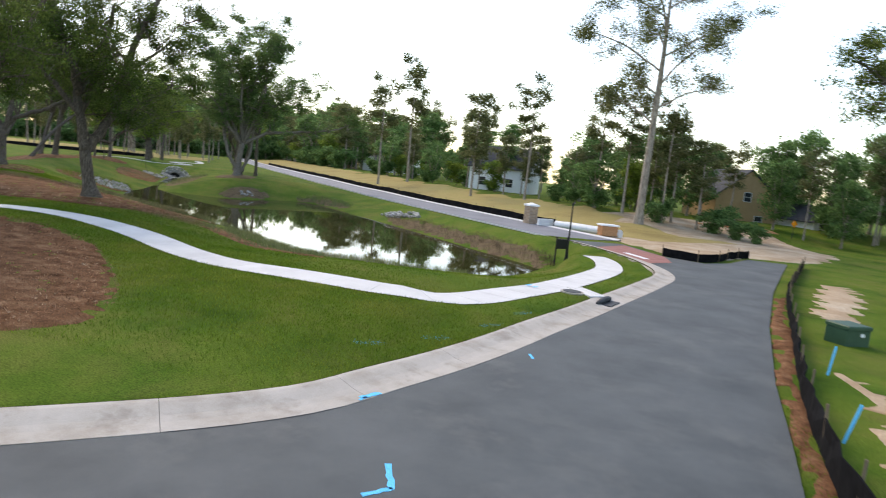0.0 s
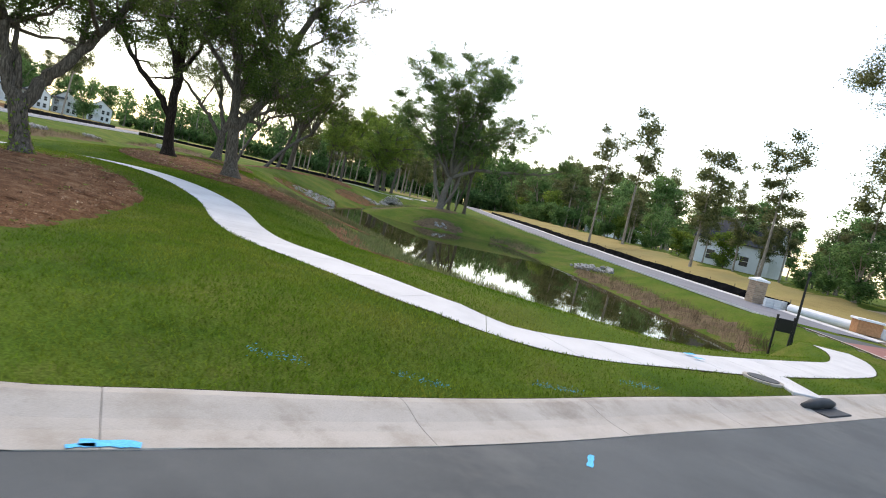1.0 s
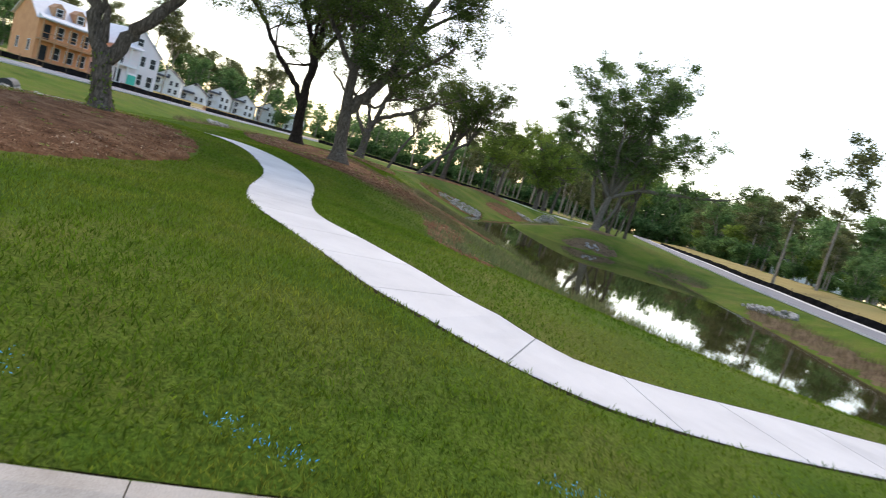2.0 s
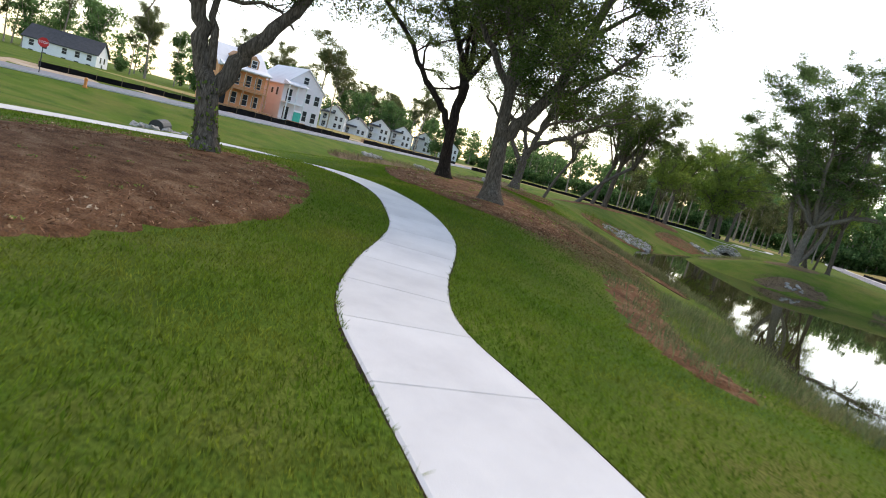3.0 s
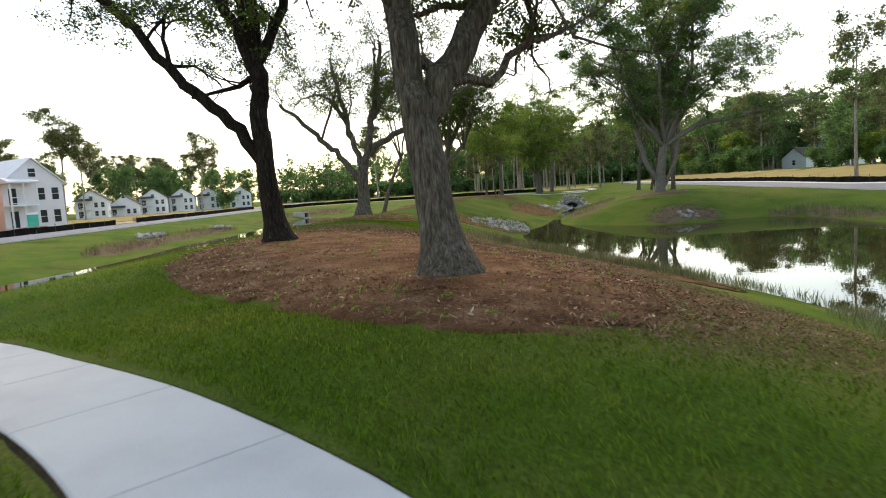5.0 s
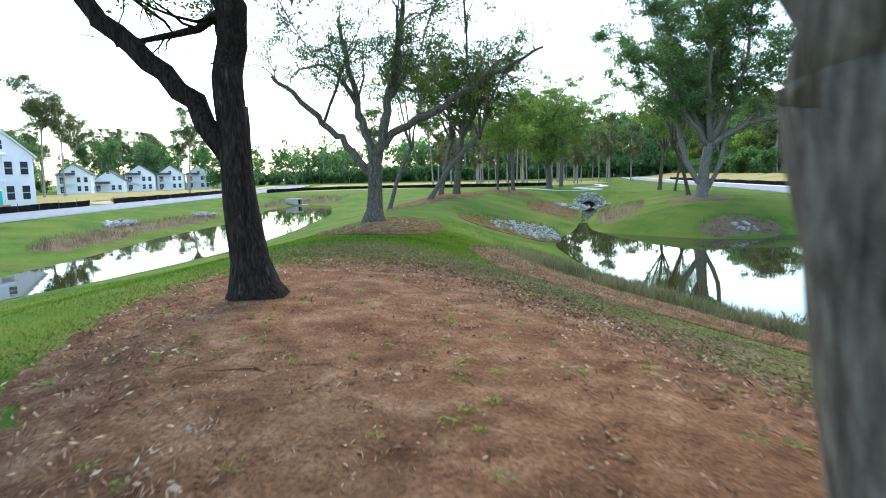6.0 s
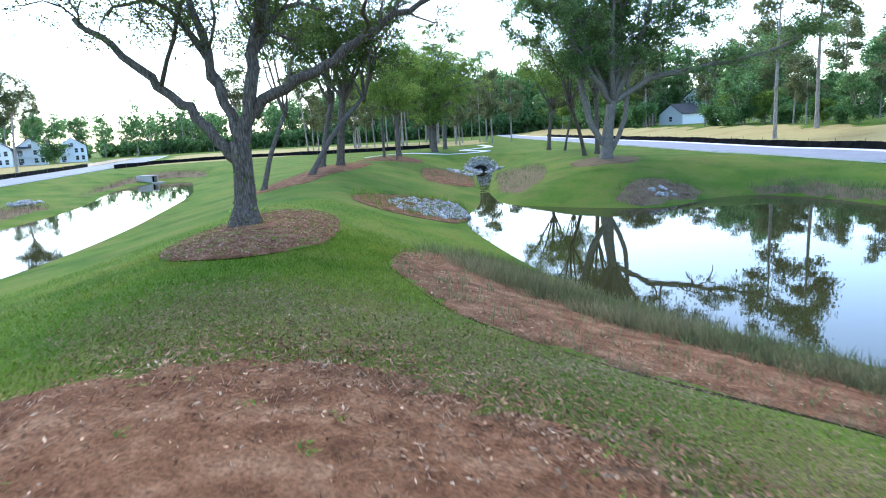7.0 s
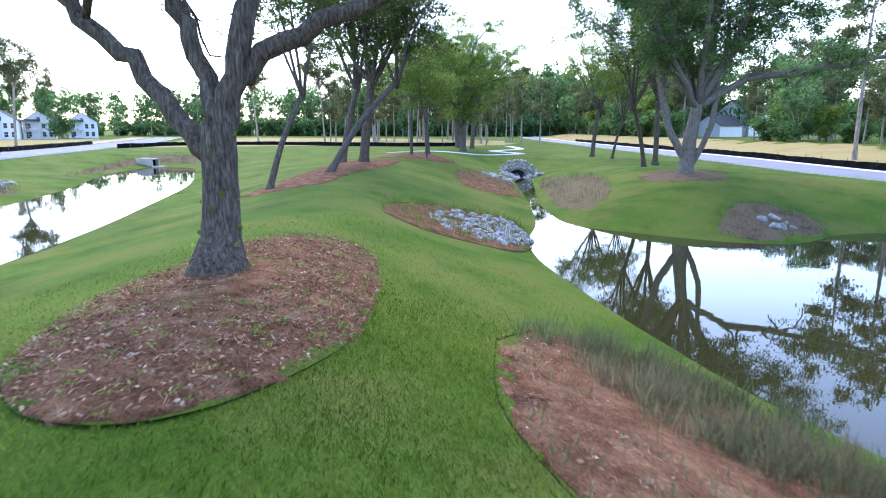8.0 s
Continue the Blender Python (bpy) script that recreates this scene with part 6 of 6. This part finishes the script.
course = 0.135
brick_mesh = Buf().box(-0.2, 0.2, -0.03, 0.04, 0, course - 0.02, 0.008).mesh("brick", M["brick"])
for side in range(4):
    for k in range(12):
        for i in range(3):
            o = part("brick", brick_mesh, None, pil)
            o.matrix_basis = pose(0, 0, 0, 0, 0, 90 * side) @ pose(-0.44 + 0.43 * i + (0.1 if k % 2 else -0.06), -0.67, k * course)
part("cap", Buf().box(-0.82, 0.82, -0.82, 0.82, 1.62, 1.78, 0.03).add([(-0.7, -0.7, 1.78), (0.7, -0.7, 1.78), (0.7, 0.7, 1.78), (-0.7, 0.7, 1.78), (0, 0, 1.95)], [(0, 1, 4), (1, 2, 4), (2, 3, 4), (3, 0, 4)]), M["white"], pil, "white stone cap")
pil.scale = (0.66, 0.66, 1.0)
wal = thing("garden_wall", (3.9, 60.4, 0.05), "low unfinished pale block wall beside the pillar", "wall", turn=38)
for i in range(5):
    for k in range(3 if i < 3 else 2):
        part("block", Buf().box(-1.4 + i * 0.62, -0.8 + i * 0.62, -0.15, 0.15, k * 0.21, k * 0.21 + 0.2, 0.012), M["grey_plastic"], wal)
for k, (x, y) in enumerate(((6.2, 58.6), (7.7, 57.4), (7.1, 58.7))):
    pipe = thing("white_pipe", (x, y, 0.32), "large white plastic pipe lying on the ground", "pipe", "white pipes", turn=-36)
    rr = 0.32
    prof = [(-2.2, rr), (2.2, rr), (2.25, rr + 0.05), (2.6, rr + 0.05), (2.6, rr - 0.03), (-2.2, rr - 0.03)]
    b = Buf().tube([(-2.2, 0, 0), (2.2, 0, 0)], [rr, rr], 18)
    part("barrel", b, M["grey_plastic"], pipe, smooth=False)
    part("collar", Buf().tube([(2.2, 0, 0), (2.3, 0, 0), (2.6, 0, 0)], [rr + 0.04, rr + 0.05, rr + 0.05], 18), M["grey_plastic"], pipe)
mach = thing("wooden_crate", (8.7, 55.9, 0.1), "open orange-brown crate with a white lid", "crate", turn=20)
part("box", Buf().box(-0.7, 0.7, -0.5, 0.5, 0, 0.8, 0.03), M["orange"], mach)
part("lid", Buf().box(-0.8, 0.8, -0.55, 0.55, 0.82, 0.95, 0.03), M["white"], mach)
sheet("crosswalk", [(7.0, 45.2), (8.6, 42.2), (9.5, 39.0), (11.3, 41.0), (11.4, 44), (9.4, 49.2)], M["paver"], 0.0, "red brick paver crossing at the junction", "paving", flat=0.014, edge=0.0, step=400)
sheet("road_marking", [(8.7, 43.6), (9.7, 41.2), (10.1, 41.5), (9.1, 43.9)], M["trim"], 0.0, "white stop line on red pavers", "road marking", flat=0.022, edge=0.0, step=400)
sheet("sandy_plot", [(11.6, 44.8), (13.6, 43.4), (15.4, 45.3), (18, 49.8), (24, 52), (30, 62), (30, 84), (18, 84), (8, 78), (2, 66), (8.4, 54)], M["dirt"], 0.05, "sandy building plot with thin grass", "bare ground", step=2.0)
heap = Buf()
g = np.random.RandomState(8)
hx, hy = np.meshgrid(np.linspace(-7, 7, 29), np.linspace(-1.6, 1.6, 9))
hz_ = 1.15 * np.clip(1 - (hy / 1.6) ** 2, 0, 1) * np.clip(1.2 - np.abs(hx / 7) ** 3, 0, 1) + 0.12 * g.rand(*hx.shape) - 0.12
hi_ = np.arange(hx.size).reshape(hx.shape)
heap.add(np.stack([hx, hy, hz_], -1).reshape(-1, 3), np.stack([hi_[:-1, :-1], hi_[:-1, 1:], hi_[1:, 1:], hi_[1:, :-1]], -1).reshape(-1, 4))
hp = tagged(new("clay_bank", heap.mesh("clay_bank", M["orange"])), "long heap of orange clay in front of the trees", "earth heap")
hp.matrix_world = pose(25, 80, 0.05, 0, 0, 8)


def sign(at, turn, kind, label):
    h = thing("street_sign", at, label, "sign", turn=turn)
    part("post", Buf().box(-0.03, 0.03, -0.02, 0.02, -0.2, 2.6, 0.005), M["iron"], h)
    if kind == "stop":
        a = np.arange(8) * np.pi / 4 + np.pi / 8
        v = [(0.38 * np.cos(q), y, 2.3 + 0.38 * np.sin(q)) for y in (-0.035, -0.02) for q in a]
        part("plate", Buf().add(v, [tuple(range(8)), tuple(range(15, 7, -1))] + [(i, 8 + i, 8 + (i + 1) % 8, (i + 1) % 8) for i in range(8)]), M["sign_red"], h)
        cu = bpy.data.curves.new("lettering", "FONT")
        cu.body, cu.size, cu.align_x, cu.align_y, cu.extrude = "STOP", 0.26, "CENTER", "CENTER", 0.002
        cu.materials.append(M["trim"])
        o = new("lettering", cu)
        o.parent = h
        o.matrix_basis = pose(0, -0.04, 2.3, 90, 0, 0)
    else:
        v = [(0.42 * np.cos(q), y, 2.2 + 0.42 * np.sin(q)) for y in (-0.035, -0.02) for q in np.arange(4) * np.pi / 2]
        part("plate", Buf().add(v, [tuple(range(4)), tuple(range(7, 3, -1))] + [(i, 4 + i, 4 + (i + 1) % 4, (i + 1) % 4) for i in range(4)]), M["sign_orange"], h)


sign((-56.5, 11.2, ground_z(-56.5, 11.2)), 82, "stop", "red octagonal stop sign on a thin post")
sign((31, 78, 0), 20, "works", "orange diamond road works sign")
hyd = thing("fire_hydrant", (-52.5, 14.5, ground_z(-52.5, 14.5)), "orange fire hydrant beside the path end", "hydrant")
part("barrel", Buf().tube([(0, 0, -0.1), (0, 0, 0.08), (0, 0, 0.1), (0, 0, 0.5), (0, 0, 0.6), (0, 0, 0.72)], [0.17, 0.17, 0.11, 0.11, 0.13, 0.05], 12), M["hydrant"], hyd, smooth=True)
part("outlet", Buf().tube([(-0.2, 0, 0.42), (0.2, 0, 0.42)], [0.06, 0.06], 8), M["hydrant"], hyd)
box = thing("utility_box", (13.2, 23.2, ground_z(13.2, 23.2)), "green metal utility box on the grass", "utility box", turn=25)
part("body", Buf().box(-0.45, 0.45, -0.4, 0.4, -0.1, 0.5, 0.03), M["green_box"], box)
part("lid", Buf().box(-0.47, 0.47, -0.43, 0.43, 0.5, 0.62, 0.03), M["green_box"], box)
part("sticker", Buf().box(0.05, 0.2, -0.408, -0.401, 0.3, 0.4), M["trim"], box, "small white sticker")
for x, y, t in ((10.95, 18.9, 6), (9.35, 14.3, 14)):
    st = thing("survey_stake", (x, y, ground_z(x, y)), "thin stake painted bright blue in the grass", "stake", "blue survey stakes")
    o = part("rod", Buf().box(-0.025, 0.025, -0.015, 0.015, -0.1, 0.75, 0.004), M["blue"], st)
    o.matrix_basis = pose(0, 0, 0, 0, t, 0)
sheet("bare_patch", ringed([(13.6, 24.6), (15, 26.5), (18.6, 33.5), (20.6, 39.5), (18.4, 38.5), (15.6, 32), (14, 28)]), M["dirt"], 0.03, "pale sandy patch in thin grass", "bare ground", kind="stuff", step=1.0)
sheet("bare_patch", ringed([(9.2, 12.6), (10.6, 12.8), (12.2, 17), (11.4, 19.6), (10.4, 16)]), M["dirt"], 0.03, "pale sandy patch in thin grass", "bare ground", kind="stuff", step=1.0)
pot = thing("portable_toilet", (-102.2, 41.4, ground_z(-102.2, 41.4)), "teal portable toilet with a pale roof", "toilet cabin", turn=80)
part("cabin", Buf().box(-0.58, 0.58, -0.58, 0.58, 0.08, 2.05, 0.05), M["teal"], pot)
part("door", Buf().box(-0.42, 0.42, -0.62, -0.585, 0.15, 1.95, 0.02), M["teal"], pot)
part("roof", Buf().box(-0.62, 0.62, -0.62, 0.62, 2.05, 2.3, 0.12), M["white"], pot, "pale rounded roof")
part("skid", Buf().box(-0.6, 0.6, -0.55, 0.55, -0.02, 0.08), M["iron"], pot)
for k, (x, y) in enumerate(((-97.5, 33), (-98.5, 35), (-96, 40), (-112, 58), (-118, 64))):
    pl = thing("lumber_stack", (x, y, ground_z(x, y)), "stack of pale lumber beside the building site", "lumber", "lumber stacks", turn=60 + 13 * k)
    for q in range(4):
        part("board", Buf().box(-1.4 + 0.1 * (q % 2), 1.4, -0.5, 0.5, q * 0.16, q * 0.16 + 0.14, 0.01), M["timber"], pl)


run_of_slabs("footpath", NORTH_PATH, np.array([ground_z(*q) + 0.05 for q in NORTH_PATH]), M["concrete"], [(-0.7, -0.012), (-0.67, 0.0), (0.67, 0.0), (0.7, -0.012)], "pale concrete path at the far end of the green", "path", "slab", 4, 0.007)

# ---- reeds and weeds ----
def tufts(name, ring, n, height, label, seed, mat="reed", gather=7):
    g = np.random.RandomState(seed)
    ring = ringed(ring, 0.6)
    lo, hi = ring.min(0), ring.max(0)
    p = lo + (hi - lo) * g.rand(n * 4, 2)
    p = p[inside(p[:, 0], p[:, 1], ring)][:n]
    c = p[g.randint(0, max(1, len(p) // gather), len(p))] + g.normal(size=p.shape) * 0.12
    z = np.maximum(terrain(c[:, 0], c[:, 1]), WATER - 0.1)
    a = g.rand(len(c)) * 6.283
    w = np.c_[np.cos(a), np.sin(a), np.zeros(len(c))] * 0.008
    h = height * (0.4 + 0.9 * g.rand(len(c)))
    lean = np.c_[g.normal(size=(len(c), 2)) * 0.3, np.ones(len(c))]
    root = np.c_[c, z]
    tip = root + lean * h[:, None]
    mid = root + lean * (h * 0.55)[:, None]
    tagged(new(name, leaf_mesh(name, np.stack([root, mid + w, tip, mid - w], 1).reshape(-1, 3), M[mat])), label, "reeds", kind="stuff")


tufts("reeds", [(-33, 45.2), (-30, 43.6), (-26, 41.2), (-21, 40.2), (-17.5, 39.2), (-16, 40.6), (-21, 42.7), (-25, 44.5), (-29, 47), (-32, 48)], 6500, 0.36, "green and straw-coloured reeds along the pond edge", 1, gather=22)
tufts("reeds", [(-13.4, 33), (-11, 30.6), (-8, 28.4), (-4.6, 26.6), (-1.4, 27.6), (0.6, 31), (-1.6, 33.4), (-6.6, 33.8), (-11, 36.6), (-15.6, 40.4)], 9000, 0.32, "green and straw-coloured reeds along the pond edge", 2, gather=18)
tufts("weeds", WEEDS["east_bank"], 5000, 0.4, "brown dry weeds on the pond bank", 3, "dry_weed")
tufts("weeds", WEEDS["west_bank"], 4000, 0.5, "brown dry weeds beside the western pond", 4, "dry_weed")
tufts("weeds", WEEDS["west_bank_2"], 3500, 0.5, "brown dry weeds round the drain outlet", 10, "dry_weed")
tufts("weeds", WEEDS["far_bank"], 1600, 0.2, "low brown weeds on the far bank", 5, "dry_weed")
tufts("weeds", WEEDS["far_bank_2"], 2500, 0.4, "low green weeds on the far bank", 6)
tufts("weeds", BEDS["channel_east"], 2500, 0.4, "low weeds beside the channel", 7)
tufts("weeds", BEDS["channel"], 1500, 0.35, "low weeds beside the channel", 8)
tufts("weeds", BEDS["rocks"], 1500, 0.4, "green tufts between the rocks", 9, "blade")
tufts("weeds", [(-32, 45.6), (-29.6, 43), (-25.4, 41), (-21, 40.4), (-18, 39.6), (-21, 41.6), (-25, 43.4), (-28.6, 45.8), (-31, 47)], 9000, 0.42, "grey-green bushy weeds on the pond side of the straw bed", 13, "weed_leaf", gather=30)
tufts("weeds", BEDS["shore"], 3000, 0.22, "low green and brown weeds on the pine straw by the pond", 11)
tufts("weeds", BEDS["shore_east"], 1200, 0.25, "low weeds on the pine straw by the pond", 12)
